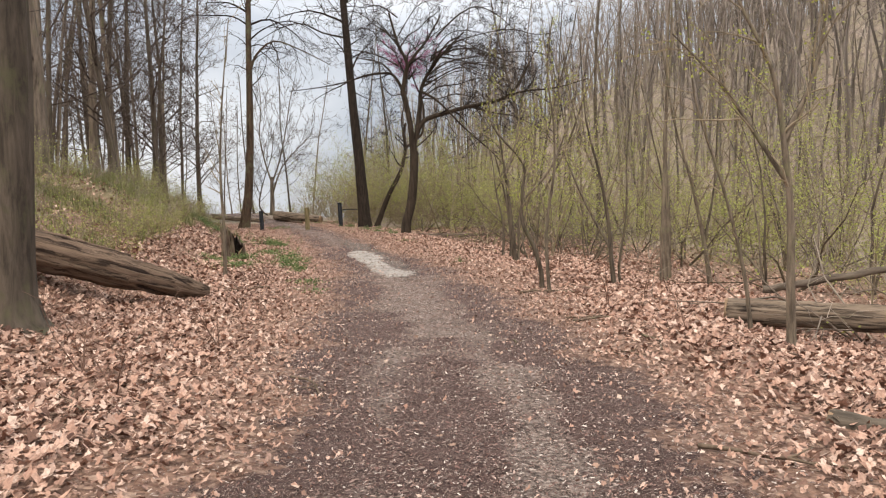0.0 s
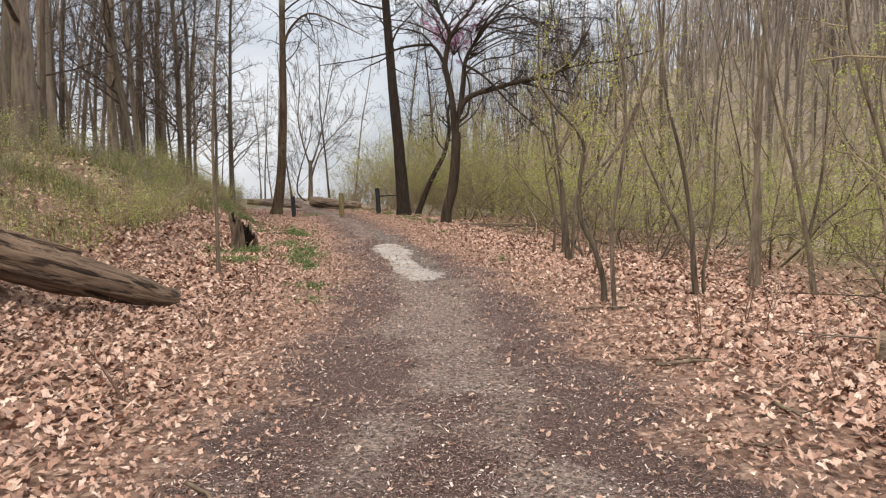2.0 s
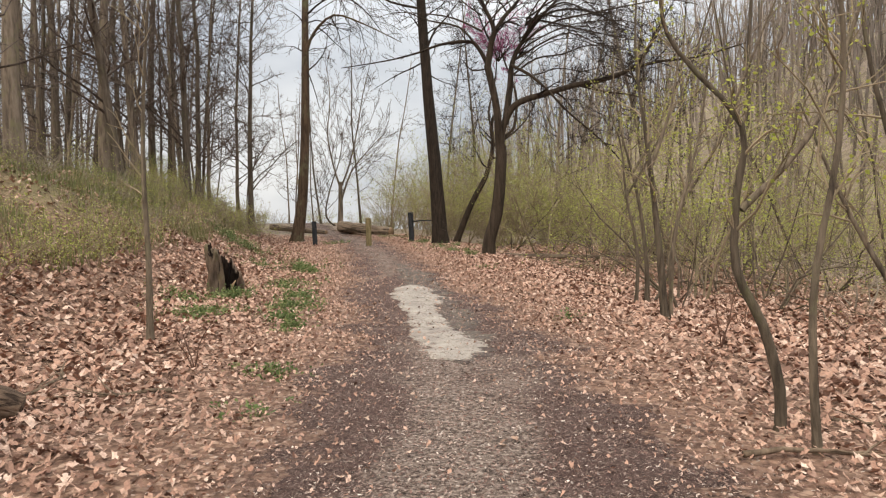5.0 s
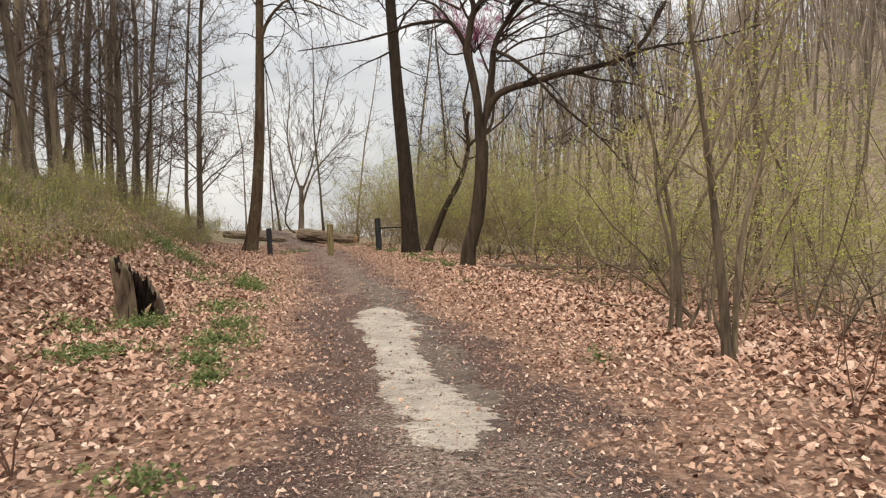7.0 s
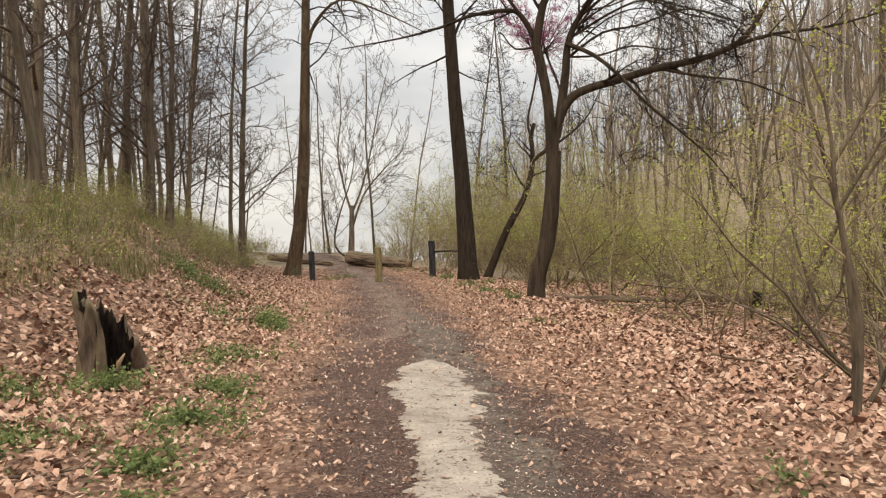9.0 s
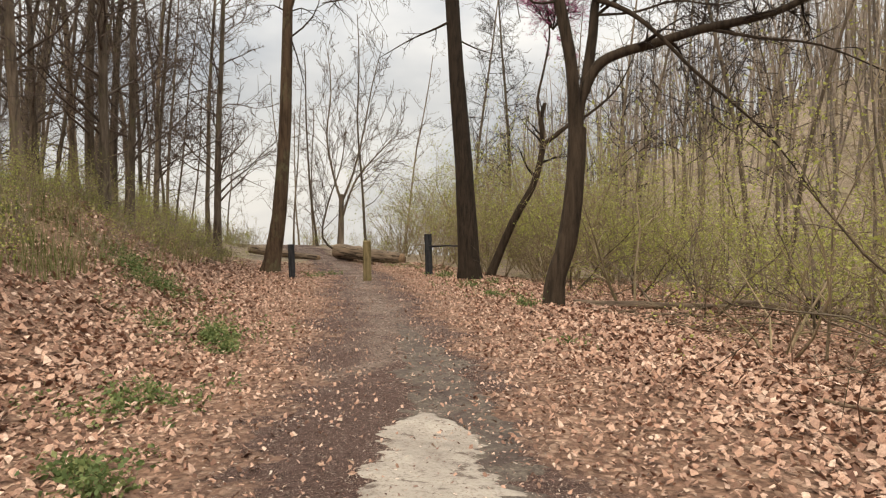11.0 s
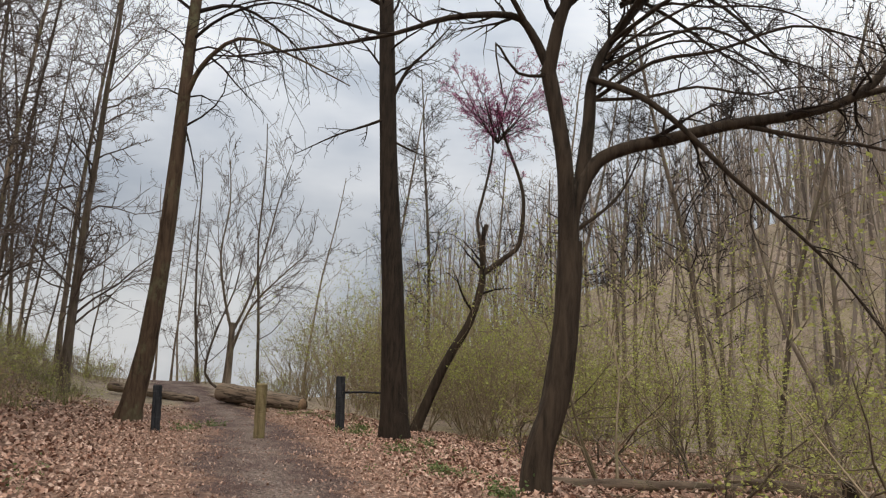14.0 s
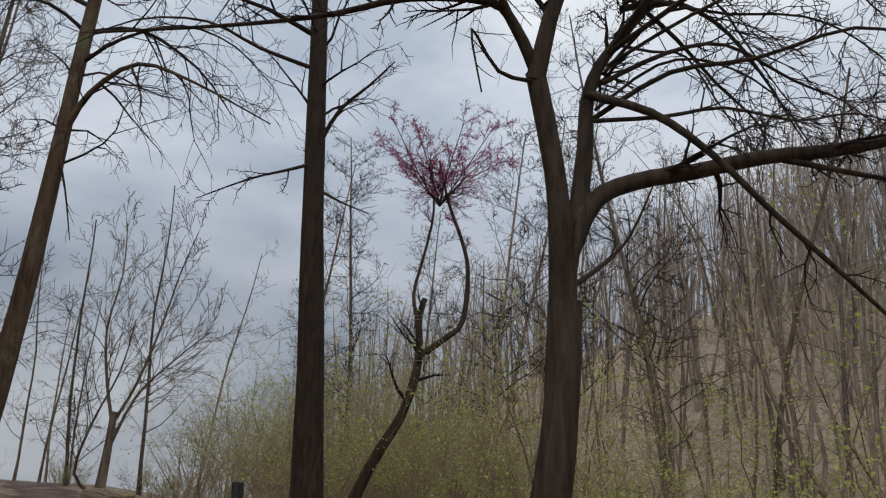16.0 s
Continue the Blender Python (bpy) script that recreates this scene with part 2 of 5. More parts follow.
    rows = noise_tex(n, l, scaled(n, l, 1, 1, 0.12, True), 2.4, 6, 0.7)
    mould = mix(n, l, ramp(n, l, rows, [(0.5, (0, 0, 0)), (0.62, (0.65, 0.65, 0.65))]), mould, (0.11, 0.085, 0.068))
    col = mix(n, l, hill.outputs["Fac"], col, mould)
    col = mix(n, l, share, col, mulch)
    l.new(col, b.inputs["Base Color"])
    relief = mix(n, l, share, mix(n, l, 0.5, cells.outputs["Color"], fine), fine)
    bump(n, l, b, relief, 0.9, 0.035)
    return m


def patch_mat():
    """Worn pale paving with silt, cracks and damp blotches."""
    m, n, l, b = node_mat("worn_pale_paving", 0.6)
    pos = scaled(n, l, 1, 1, 1, True)
    big, fine = noise_tex(n, l, pos, 2.6, 7, 0.7), noise_tex(n, l, pos, 40, 6, 0.7)
    col = ramp(n, l, big, [(0.3, (0.24, 0.215, 0.195)), (0.7, (0.44, 0.41, 0.37))])
    col = mix(n, l, ramp(n, l, fine, [(0.35, (0.7, 0.7, 0.7)), (0.5, (0, 0, 0))]), col, (0.16, 0.125, 0.105))
    dirt = noise_tex(n, l, scaled(n, l, 0.7, 1.3, 1, True), 6.5, 8, 0.75)
    col = mix(n, l, ramp(n, l, dirt, [(0.57, (0, 0, 0)), (0.63, (0.9, 0.9, 0.9))]), col, (0.085, 0.06, 0.05))
    l.new(col, b.inputs["Base Color"])
    bump(n, l, b, fine, 0.5, 0.012)
    return m


def damp_mat():
    """Dark grey-brown wet silt with crumbs of mulch."""
    m, n, l, b = node_mat("damp_silt", 0.7)
    pos = scaled(n, l, 1, 1, 1, True)
    fine = noise_tex(n, l, pos, 30, 7, 0.75)
    col = ramp(n, l, fine, [(0.34, (0.035, 0.026, 0.024)), (0.5, (0.11, 0.092, 0.078)), (0.68, (0.2, 0.172, 0.147))])
    col = mix(n, l, ramp(n, l, noise_tex(n, l, pos, 3.2, 7, 0.7), [(0.45, (0, 0, 0)), (0.6, (0.8, 0.8, 0.8))]), col, (0.055, 0.038, 0.036))
    l.new(col, b.inputs["Base Color"])
    bump(n, l, b, fine, 0.6, 0.015)
    return m


M_GROUND, M_PATCH, M_DAMP = ground_mat(), patch_mat(), damp_mat()


# ---- mesh helpers ----
def mesh_ob(name, verts, faces, material, parent=None, label="", smooth=True):
    me = bpy.data.meshes.new(name)
    me.from_pydata(verts if isinstance(verts, list) else verts.tolist(), [], faces)
    me.materials.append(material)
    if smooth:
        me.polygons.foreach_set("use_smooth", [True] * len(me.polygons))
    me.update()
    ob = new(name, me)
    if parent is not None:
        ob.parent = parent
    if label:
        ob["label"] = label
    return ob


def part(name, bm, material, parent, label="", smooth=False):
    me = bpy.data.meshes.new(name)
    bm.to_mesh(me)
    bm.free()
    me.materials.append(material)
    if smooth:
        me.polygons.foreach_set("use_smooth", [True] * len(me.polygons))
    ob = new(name, me)
    ob.parent = parent
    if label:
        ob["label"] = label
    return ob


def thing(name, label, category, m, group="", kind=""):
    ob = new(name)
    ob.empty_display_size = 0.2
    ob.matrix_basis = m
    return tagged(ob, label, category, group, kind)


class Tubes:
    """Gathers tapered tubes into one mesh."""

    def __init__(self):
        self.v, self.f, self.tips = [], [], []

    def add(self, pts, radii, sides=5, cap=False, rough=0.0, rng=None):
        p = np.array(pts, float)
        r = np.array(radii, float)
        d = np.gradient(p, axis=0)
        d /= np.linalg.norm(d, axis=1)[:, None] + 1e-9
        ref = np.array((0.0, 1.0, 0.0)) if abs(d[0][1]) < 0.8 else np.array((1.0, 0.0, 0.0))
        u = np.cross(d, ref)
        u /= np.linalg.norm(u, axis=1)[:, None] + 1e-9
        w = np.cross(d, u)
        a = np.arange(sides) * (2 * math.pi / sides)
        rr = np.repeat(r[:, None], sides, 1)
        if rough and rng is not None:
            lobes = 1 + rough * np.array([rng.uniform(-1, 1) for _ in range(sides)])
            rr = rr * lobes[None, :] * (1 + rough * 0.5 * np.array([[rng.uniform(-1, 1) for _ in range(sides)] for _ in r]))
        ring = p[:, None, :] + rr[:, :, None] * (np.cos(a)[None, :, None] * u[:, None, :] + np.sin(a)[None, :, None] * w[:, None, :])
        base = len(self.v)
        if sides == 3:
            self.v.extend(map(tuple, ring[:-1].reshape(-1, 3)))
            self.v.append(tuple(p[-1]))
            o = base + (len(p) - 2) * 3
            self.f.extend(((o, o + 1, o + 3), (o + 1, o + 2, o + 3), (o + 2, o, o + 3)))
        else:
            self.v.extend(map(tuple, ring.reshape(-1, 3)))
        for i in range(len(p) - (2 if sides == 3 else 1)):
            o = base + i * sides
            for k in range(sides):
                k2 = (k + 1) % sides
                self.f.append((o + k, o + k2, o + sides + k2, o + sides + k))
        if cap:
            self.f.append(tuple(base + k for k in range(sides))[::-1])
            self.f.append(tuple(base + (len(p) - 1) * sides + k for k in range(sides)))

    def ob(self, name, material, parent=None, label=""):
        return mesh_ob(name, self.v, self.f, material, parent, label)


def turned(d, ang, rng):
    """A direction at about ang radians from d, to a random side."""
    d = Vector(d).normalized()
    side = d.orthogonal().normalized()
    side.rotate(Matrix.Rotation(rng.uniform(0, 2 * math.pi), 3, d))
    return (d * math.cos(ang) + side * math.sin(ang)).normalized()


def wander(p, d, length, n, rng, wob=0.16, lift=0.0):
    """Points of a branch that strays a little and bends up or down."""
    p, d = Vector(p), Vector(d).normalized()
    pts = [p.copy()]
    for _ in range(n):
        d = (d + Vector((rng.gauss(0, wob), rng.gauss(0, wob), rng.gauss(0, wob) + lift))).normalized()
        p = p + d * (length / n)
        pts.append(p.copy())
    return pts


def along(pts, s):
    """Place and direction at the share s of a line of points."""
    x = min(s, 0.999) * (len(pts) - 1)
    i = int(x)
    a, b = Vector(pts[i]), Vector(pts[i + 1])
    return a.lerp(b, x - i), (b - a).normalized()


def taper(r0, r1, n, power=0.8):
    return [r0 + (r1 - r0) * (i / n) ** power for i in range(n + 1)]


def sprout(tubes, pts, radii, kids, length, rng, depth, lo=0.25, ang=(0.5, 1.1), lift=0.03, wob=0.2, thin=0.5, sides=4, least=0.004, sub=(7, 6), segs=(3, 4, 5)):
    """Side branches along a limb, and twigs along those, down to depth."""
    for i in range(kids):
        s = lo + (1 - lo) * (i + rng.random()) / kids
        p, d = along(pts, s)
        r = radii[min(int(s * (len(radii) - 1)), len(radii) - 1)] * thin
        ln = length * rng.uniform(0.5, 1.2) * (1.15 - 0.6 * s)
        n = segs[depth - 1]
        line = wander(p, turned(d, rng.uniform(*ang), rng), ln, n, rng, wob, lift)
        rad = taper(max(r, least * 1.4), least, n)
        tubes.add(line, rad, sides if depth > 1 else 3)
        tubes.tips.extend(line[1:])
        if depth > 1:
            sprout(tubes, line, rad, sub[0], ln * 0.5, rng, depth - 1, 0.2, ang, lift, wob, 0.6, sides, least, sub[1:] or sub, segs)


def leaflets(points, size, rng, per=1, spread=0.1, droop=0.3):
    """Small folded leaves about the given points."""
    v, f = [], []
    for q in points:
        for _ in range(per):
            c = Vector(q) + Vector((rng.gauss(0, spread), rng.gauss(0, spread), rng.gauss(0, spread)))
            a = Vector((rng.gauss(0, 1), rng.gauss(0, 1), rng.gauss(-droop, 0.6))).normalized()
            b = a.orthogonal().normalized()
            b.rotate(Matrix.Rotation(rng.uniform(0, 6.28), 3, a))
            k = a.cross(b)
            s = size * rng.uniform(0.6, 1.3)
            o = len(v)
            v.extend(tuple(c + w) for w in (Vector((0, 0, 0)), a * s * 0.5 + b * s * 0.32 + k * s * 0.1, a * s, a * s * 0.5 - b * s * 0.32 + k * s * 0.1))
            f.extend(((o, o + 1, o + 2), (o, o + 2, o + 3)))
    return v, f


# ---- the lie of the land ----
def sm(a):
    a = np.clip(a, 0, 1)
    return a * a * (3 - 2 * a)


def path_mid(y):
    return np.interp(y, (-40, 0, 5, 9.5, 15.3, 18.7, 22, 26, 30.5, 33.5, 40, 48, 70), (3, 0.2, 0.2, -0.25, -1.0, -2.0, -2.95, -4.0, -5.4, -6.2, -9.0, -13.5, -30))


def path_half(y):
    return np.interp(y, (0, 8, 12, 16, 20, 34, 60), (1.25, 1.25, 1.15, 0.95, 0.8, 0.8, 0.8))


def land(x, y):
    """Height of the ground: the trodden way, the bank beside it, the dip and the wooded hill."""
    x, y = np.asarray(x, float), np.asarray(y, float)
    z = np.interp(y, (0, 8, 12, 16, 20, 28, 35, 40, 48, 58, 90, 160, 900), (-0.03, -0.1, -0.12, -0.12, -0.08, -0.02, 0, 0.08, 0.5, 0.2, -4, -14, -60))
    toe = np.interp(y, (-10, 5, 12, 20, 28, 36, 45, 60, 90), (3.3, 3.9, 4.7, 5.4, 7.4, 10.3, 14, 24, 45))
    top = np.interp(y, (-10, 20, 32, 38, 50, 80), (2.3, 2.4, 2.3, 1.7, 1.2, 0.3))
    z = z + top * sm((-x - toe) / 5.2)
    off = x - path_mid(y)
    z = z - 0.45 * sm((off - 2.0) / 5.0) - 0.5 * sm((off - 8) / 10)
    u = np.maximum(x - np.maximum(24 - 0.6 * (y - 20), -18 + 0.3 * (y - 90)), 0)
    z = z + 36 * (1 - np.exp(-u * u / (u + 10) / 42)) * sm((y + 60) / 70)
    z = z + 0.05 * np.sin(0.9 * x + 0.5 * np.sin(0.7 * y)) * np.sin(0.8 * y + 1.3) * sm((np.abs(off) - 1) / 2)
    z = z + 0.018 * np.sin(4.1 * x + 2 * np.sin(1.7 * y)) * np.sin(3.3 * y + x) + 0.009 * np.sin(9.3 * x + 3 * np.sin(3 * y)) * np.sin(8.1 * y)
    return z


def hz(x, y):
    return float(land(x, y))


def grid_line(spans):
    out = []
    for a, b, step in spans:
        n = max(1, round((b - a) / step))
        out.extend(a + (b - a) * i / n for i in range(n))
    out.append(spans[-1][1])
    return np.array(out)


gx = grid_line([(-600, -100, 100), (-100, -30, 7), (-30, -9, 0.7), (-9, 6, 0.17), (6, 20, 0.6), (20, 120, 5), (120, 600, 80)])
gy = grid_line([(-600, -60, 90), (-60, -4, 4), (-4, 2, 0.4), (2, 34, 0.17), (34, 50, 0.4), (50, 140, 4.5), (140, 900, 95)])
X, Y = np.meshgrid(gx, gy)
Z = land(X, Y)
gv = np.stack((X, Y, Z), -1).reshape(-1, 3)
nx, ny = len(gx), len(gy)
idx = np.arange(nx * ny).reshape(ny, nx)
gf = np.stack((idx[:-1, :-1], idx[:-1, 1:], idx[1:, 1:], idx[1:, :-1]), -1).reshape(-1, 4).tolist()
ground = mesh_ob("ground", gv, gf, M_GROUND)
tagged(ground, "leaf-strewn woodland ground with a trodden dark mulch path", "ground", "", "structure")


def stray(x, y):
    """How far the path's ragged edge strays at a place."""
    return 0.22 * np.sin(1.9 * y + 1.2 * np.sin(0.8 * y) + 1.3 * np.tanh(x - path_mid(y))) + 0.14 * np.sin(5.3 * y + 2.1 * x) + 0.1 * np.sin(9.7 * y - 4.3 * x)


share = (1 - np.clip((np.abs(X - path_mid(Y)) - path_half(Y) + 0.75 + 0.8 * stray(X, Y)) / 1.5, 0, 1)).reshape(-1)
ground.data.attributes.new("path_share", "FLOAT", "POINT").data.foreach_set("value", share.astype(np.float32))
toe_line = np.interp(gy, (-10, 5, 12, 20, 28, 36, 45, 60), (3.3, 3.9, 4.7, 5.4, 7.4, 10.3, 14, 24))[:, None]
tufts = np.clip(0.55 + 0.45 * np.sin(1.1 * X + 1.7 * np.sin(0.6 * Y)) + 0.35 * np.sin(2.3 * Y + 1.4 * X), 0.1, 1) * np.interp(Y, (24, 31, 40), (1.0, 0.6, 0.4))
mossy = np.maximum(sm((-X - toe_line - 2.3) / 1.6) * 0.85 * tufts, sm((X - path_mid(Y) - 7) / 5) * (1 - sm((X - 14) / 8)) * 0.5).reshape(-1)
ground.data.attributes.new("grass_share", "FLOAT", "POINT").data.foreach_set("value", mossy.astype(np.float32))

far_side = np.maximum(sm((X - path_mid(Y) - 9) / 8), sm((Y - 36.5) / 5)).reshape(-1)
ground.data.attributes.new("hill_share", "FLOAT", "POINT").data.foreach_set("value", far_side.astype(np.float32))

# damp dark hollows of the path: middle, half width, half length
HOLLOWS = ((-1.5, 12.0, 0.42, 1.4), (0.45, 12.1, 0.42, 1.6), (0.0, 5.0, 0.38, 1.3), (-0.85, 4.4, 0.36, 1.1), (1.3, 4.8, 0.4, 1.0), (0.7, 9.6, 0.4, 0.9), (0.85, 7.4, 0.36, 0.8),
           (-0.9, 8.6, 0.36, 1.1), (-0.62, 16.4, 0.26, 1.9), (-2.15, 16.6, 0.36, 2.4), (-2.85, 20.4, 0.32, 2.4), (-1.55, 20.6, 0.34, 1.8))


def damp(x, y):
    """Share of damp dark mulch at a place."""
    d = np.zeros(np.broadcast(x, y).shape)
    for mx, my, w, h in HOLLOWS:
        d = np.maximum(d, np.exp(-((x - mx) / w) ** 2 - ((y - my) / h) ** 2))
    return sm(1.5 * d + 0.25 * stray(x, y))


track = np.where(Y < 8, np.exp(-((X - 0.55) / 0.33) ** 2) + 0.7 * np.exp(-((X + 0.5) / 0.3) ** 2), np.exp(-((X - path_mid(Y) - 0.05) / (0.66 * path_half(Y))) ** 2))
trodden = ((0.46 * track * np.interp(Y, (14, 22), (1, 0.62)) + 0.05) * (1 - 0.8 * damp(X, Y)) - 0.15 * damp(X, Y)).reshape(-1)
ground.data.attributes.new("worn_share", "FLOAT", "POINT").data.foreach_set("value", trodden.astype(np.float32))


def silt_strip(name, label, material, seed, lift, ys, mids, halves):
    """A thin strip of silt on the path, with a ragged rim that dips under the mulch."""
    rng = random.Random(seed)
    v, f = [], []
    n = 460
    for i in range(n + 1):
        y = ys[0] + (ys[-1] - ys[0]) * i / n
        mid, w = float(np.interp(y, ys, mids)), float(np.interp(y, ys, halves))
        rims = []
        for k in (3, 13):
            k += seed
            rims.append(w * (1 + 0.5 * noise.noise((y * 1.7, k, 0)) + 0.38 * noise.noise((y * 5.0, k + 5, 0)) + 0.34 * noise.noise((y * 13, k + 1, 0)) + 0.25 * noise.noise((y * 29, k + 2, 0))) + rng.uniform(-0.025, 0.025))
        for k in range(9):
            x = mid - rims[0] + (rims[0] + rims[1]) * k / 8
            v.append((x, y, hz(x, y) + (-0.02 if k in (0, 8) else lift)))
        if i:
            o = (i - 1) * 9
            f.extend((o + k, o + k + 1, o + k + 10, o + k + 9) for k in range(8))
    tagged(mesh_ob(name, v, f, material), label, "silt", "", "structure")


silt_strip("damp_silt", "strip of damp grey-brown silt beside the pale silt", M_DAMP, 9, 0.008, (14.0, 14.8, 16.0, 17.0, 18.2, 20.0, 23.0, 25.5),
           (-0.75, -0.8, -1.05, -1.15, -1.5, -2.0, -2.75, -3.6), (0.05, 0.42, 0.42, 0.32, 0.32, 0.42, 0.36, 0.05))
silt_strip("pale_silt", "strip of dried pale silt in a hollow of the dark mulch path", M_PATCH, 4, 0.016, (14.1, 14.5, 15.0, 16.0, 16.7, 17.2, 19.0, 20.2, 20.6),
           (-0.8, -0.85, -0.98, -1.3, -1.52, -1.6, -2.03, -2.25, -2.35), (0.05, 0.3, 0.36, 0.35, 0.25, 0.25, 0.42, 0.38, 0.05))


# ---- single trees ----
def limb(tubes, pts, r0, r1, rng, kids=0, length=1.0, depth=2, sides=8, **more):
    pts = [Vector(p) for p in pts]
    fine = [pts[0]]
    for i in range(len(pts) - 1):
        a = pts[max(i - 1, 0)]
        b, c = pts[i], pts[i + 1]
        e = pts[min(i + 2, len(pts) - 1)]
        for k in (1, 2, 3):
            t = k / 3
            q = 0.5 * (2 * b + (c - a) * t + (2 * a - 5 * b + 4 * c - e) * t * t + (3 * b - a - 3 * c + e) * t ** 3)
            fine.append(q)
    rad = taper(r0, r1, len(fine) - 1, 0.9)
    return fine, rad


def big_trunk(name, label, base, pts, r0, r1, flare, material, rng, group=""):
    """A thing with its trunk mesh. pts: places along the trunk, from its foot, in its own frame."""
    t = thing(name, label, "tree", Matrix.Translation((base[0], base[1], hz(*base) - 0.04)), group)
    fine, rad = limb(None, pts, r0, r1, rng)
    n = len(rad)
    rad = [r * (1 + flare * math.exp(-3.2 * i / 3)) for i, r in enumerate(rad)]
    tu = Tubes()
    tu.add(fine, rad, 20, False, 0.1, rng)
    tu.ob("trunk", material, t)
    return t, fine, rad


def add_limb(t, pts, r0, r1, rng, material, kids, length, depth, crown, rough=0.05, **more):
    fine, rad = limb(None, pts, r0, r1, rng)
    tu = Tubes()
    tu.add(fine, rad, 9, False, rough, rng)
    tu.ob("limb", material, t)
    sprout(crown, fine, rad, kids, length, rng, depth, **more)
    return fine, rad


def tree_a():
    rng = random.Random(11)
    t, fine, rad = big_trunk("tall_tree", "tall slim leaning tree with pale flaking bark beside the posts", (-9.55, 35.4),
                             [(0, 0, -0.1), (0.3, 0, 1.7), (0.46, 0, 3.9), (0.54, 0, 6.1), (0.6, 0, 8.8), (0.72, 0, 12), (0.9, 0.1, 17)], 0.23, 0.09, 0.5, M_BARK_PALE, rng)
    crown = Tubes()
    add_limb(t, [(0.58, 0, 7.4), (1.0, -0.2, 8.2), (1.9, -0.5, 8.75), (3.1, -0.8, 8.3), (4.6, -1.0, 7.5)], 0.075, 0.012, rng, M_BARK_PALE, 12, 2.4, 2, crown, lift=-0.15, lo=0.25, wob=0.22, sub=(5,), segs=(4, 5))
    add_limb(t, [(0.55, 0, 7.0), (0.9, -0.2, 6.2), (1.2, -0.3, 5.2)], 0.03, 0.008, rng, M_TWIG, 4, 0.7, 1, crown, lift=-0.1)
    add_limb(t, [(0.62, 0, 9.6), (1.6, 0.2, 9.9), (2.8, 0.3, 9.2), (3.6, 0.2, 8.2)], 0.06, 0.01, rng, M_TWIG, 12, 2.4, 2, crown, lift=-0.15, wob=0.22, sub=(5,), segs=(4, 5))
    add_limb(t, [(0.62, 0, 10.2), (-0.4, 0.5, 10.8), (-1.6, 0.8, 10.9)], 0.06, 0.01, rng, M_TWIG, 7, 1.3, 2, crown)
    for z0, reach, top, a in ((8.9, 4.0, 0.5, -1.2), (10.6, 5.4, 1.3, -0.4), (9.6, -3.2, 0.4, -1.4)):
        k = [rng.uniform(-0.25, 0.25) for _ in range(6)]
        add_limb(t, [(0.62, 0, z0), (0.62 + 0.2 * reach, 0.25 * a, z0 + 0.7 * top + k[0]), (0.62 + 0.5 * reach, 0.5 * a + k[1], z0 + top + k[2]), (0.62 + 0.78 * reach, 0.75 * a + k[3], z0 + 0.4 * top + k[4]), (0.62 + reach, a, z0 - 0.9 + k[5])],
                 0.045, 0.007, rng, M_TWIG, 11, 2.6, 2, crown, lift=-0.13, wob=0.2, thin=0.4, sub=(4,), segs=(4, 5))
    sprout(crown, fine, rad, 18, 3.6, rng, 3, lo=0.52, thin=0.22, lift=-0.06, wob=0.22, sub=(5, 4), segs=(4, 4, 6))
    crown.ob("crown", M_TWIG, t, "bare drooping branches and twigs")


def tree_b():
    rng = random.Random(12)
    t, fine, rad = big_trunk("straight_tree", "tall straight tree with dark furrowed bark at the path's edge", (-3.6, 34.4),
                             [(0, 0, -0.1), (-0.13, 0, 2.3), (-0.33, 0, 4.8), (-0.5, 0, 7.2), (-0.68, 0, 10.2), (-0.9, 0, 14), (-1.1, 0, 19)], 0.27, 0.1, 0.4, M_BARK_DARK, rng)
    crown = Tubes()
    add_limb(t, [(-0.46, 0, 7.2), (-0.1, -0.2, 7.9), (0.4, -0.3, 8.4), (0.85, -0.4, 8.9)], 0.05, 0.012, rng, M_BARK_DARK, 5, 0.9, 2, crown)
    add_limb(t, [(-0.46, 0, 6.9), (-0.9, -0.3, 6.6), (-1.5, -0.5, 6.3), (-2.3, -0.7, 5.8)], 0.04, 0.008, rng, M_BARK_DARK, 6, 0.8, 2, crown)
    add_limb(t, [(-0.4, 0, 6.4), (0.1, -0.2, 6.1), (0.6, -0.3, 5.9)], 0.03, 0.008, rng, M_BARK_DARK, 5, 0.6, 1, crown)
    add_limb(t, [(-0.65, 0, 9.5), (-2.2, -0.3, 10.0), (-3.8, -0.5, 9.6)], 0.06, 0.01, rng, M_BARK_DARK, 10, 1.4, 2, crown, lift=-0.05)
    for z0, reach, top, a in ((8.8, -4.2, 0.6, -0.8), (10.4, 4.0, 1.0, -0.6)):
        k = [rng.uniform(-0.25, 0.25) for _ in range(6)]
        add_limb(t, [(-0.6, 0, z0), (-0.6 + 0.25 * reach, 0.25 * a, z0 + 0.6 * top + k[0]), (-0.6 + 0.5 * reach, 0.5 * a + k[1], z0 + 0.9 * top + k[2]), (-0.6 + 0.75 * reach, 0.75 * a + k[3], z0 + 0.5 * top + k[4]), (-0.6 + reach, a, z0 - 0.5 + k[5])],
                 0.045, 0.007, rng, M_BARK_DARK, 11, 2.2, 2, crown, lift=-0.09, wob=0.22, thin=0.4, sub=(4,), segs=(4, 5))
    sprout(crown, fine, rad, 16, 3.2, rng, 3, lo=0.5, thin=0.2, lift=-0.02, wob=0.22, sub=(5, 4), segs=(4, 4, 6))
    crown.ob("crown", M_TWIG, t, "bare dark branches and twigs")


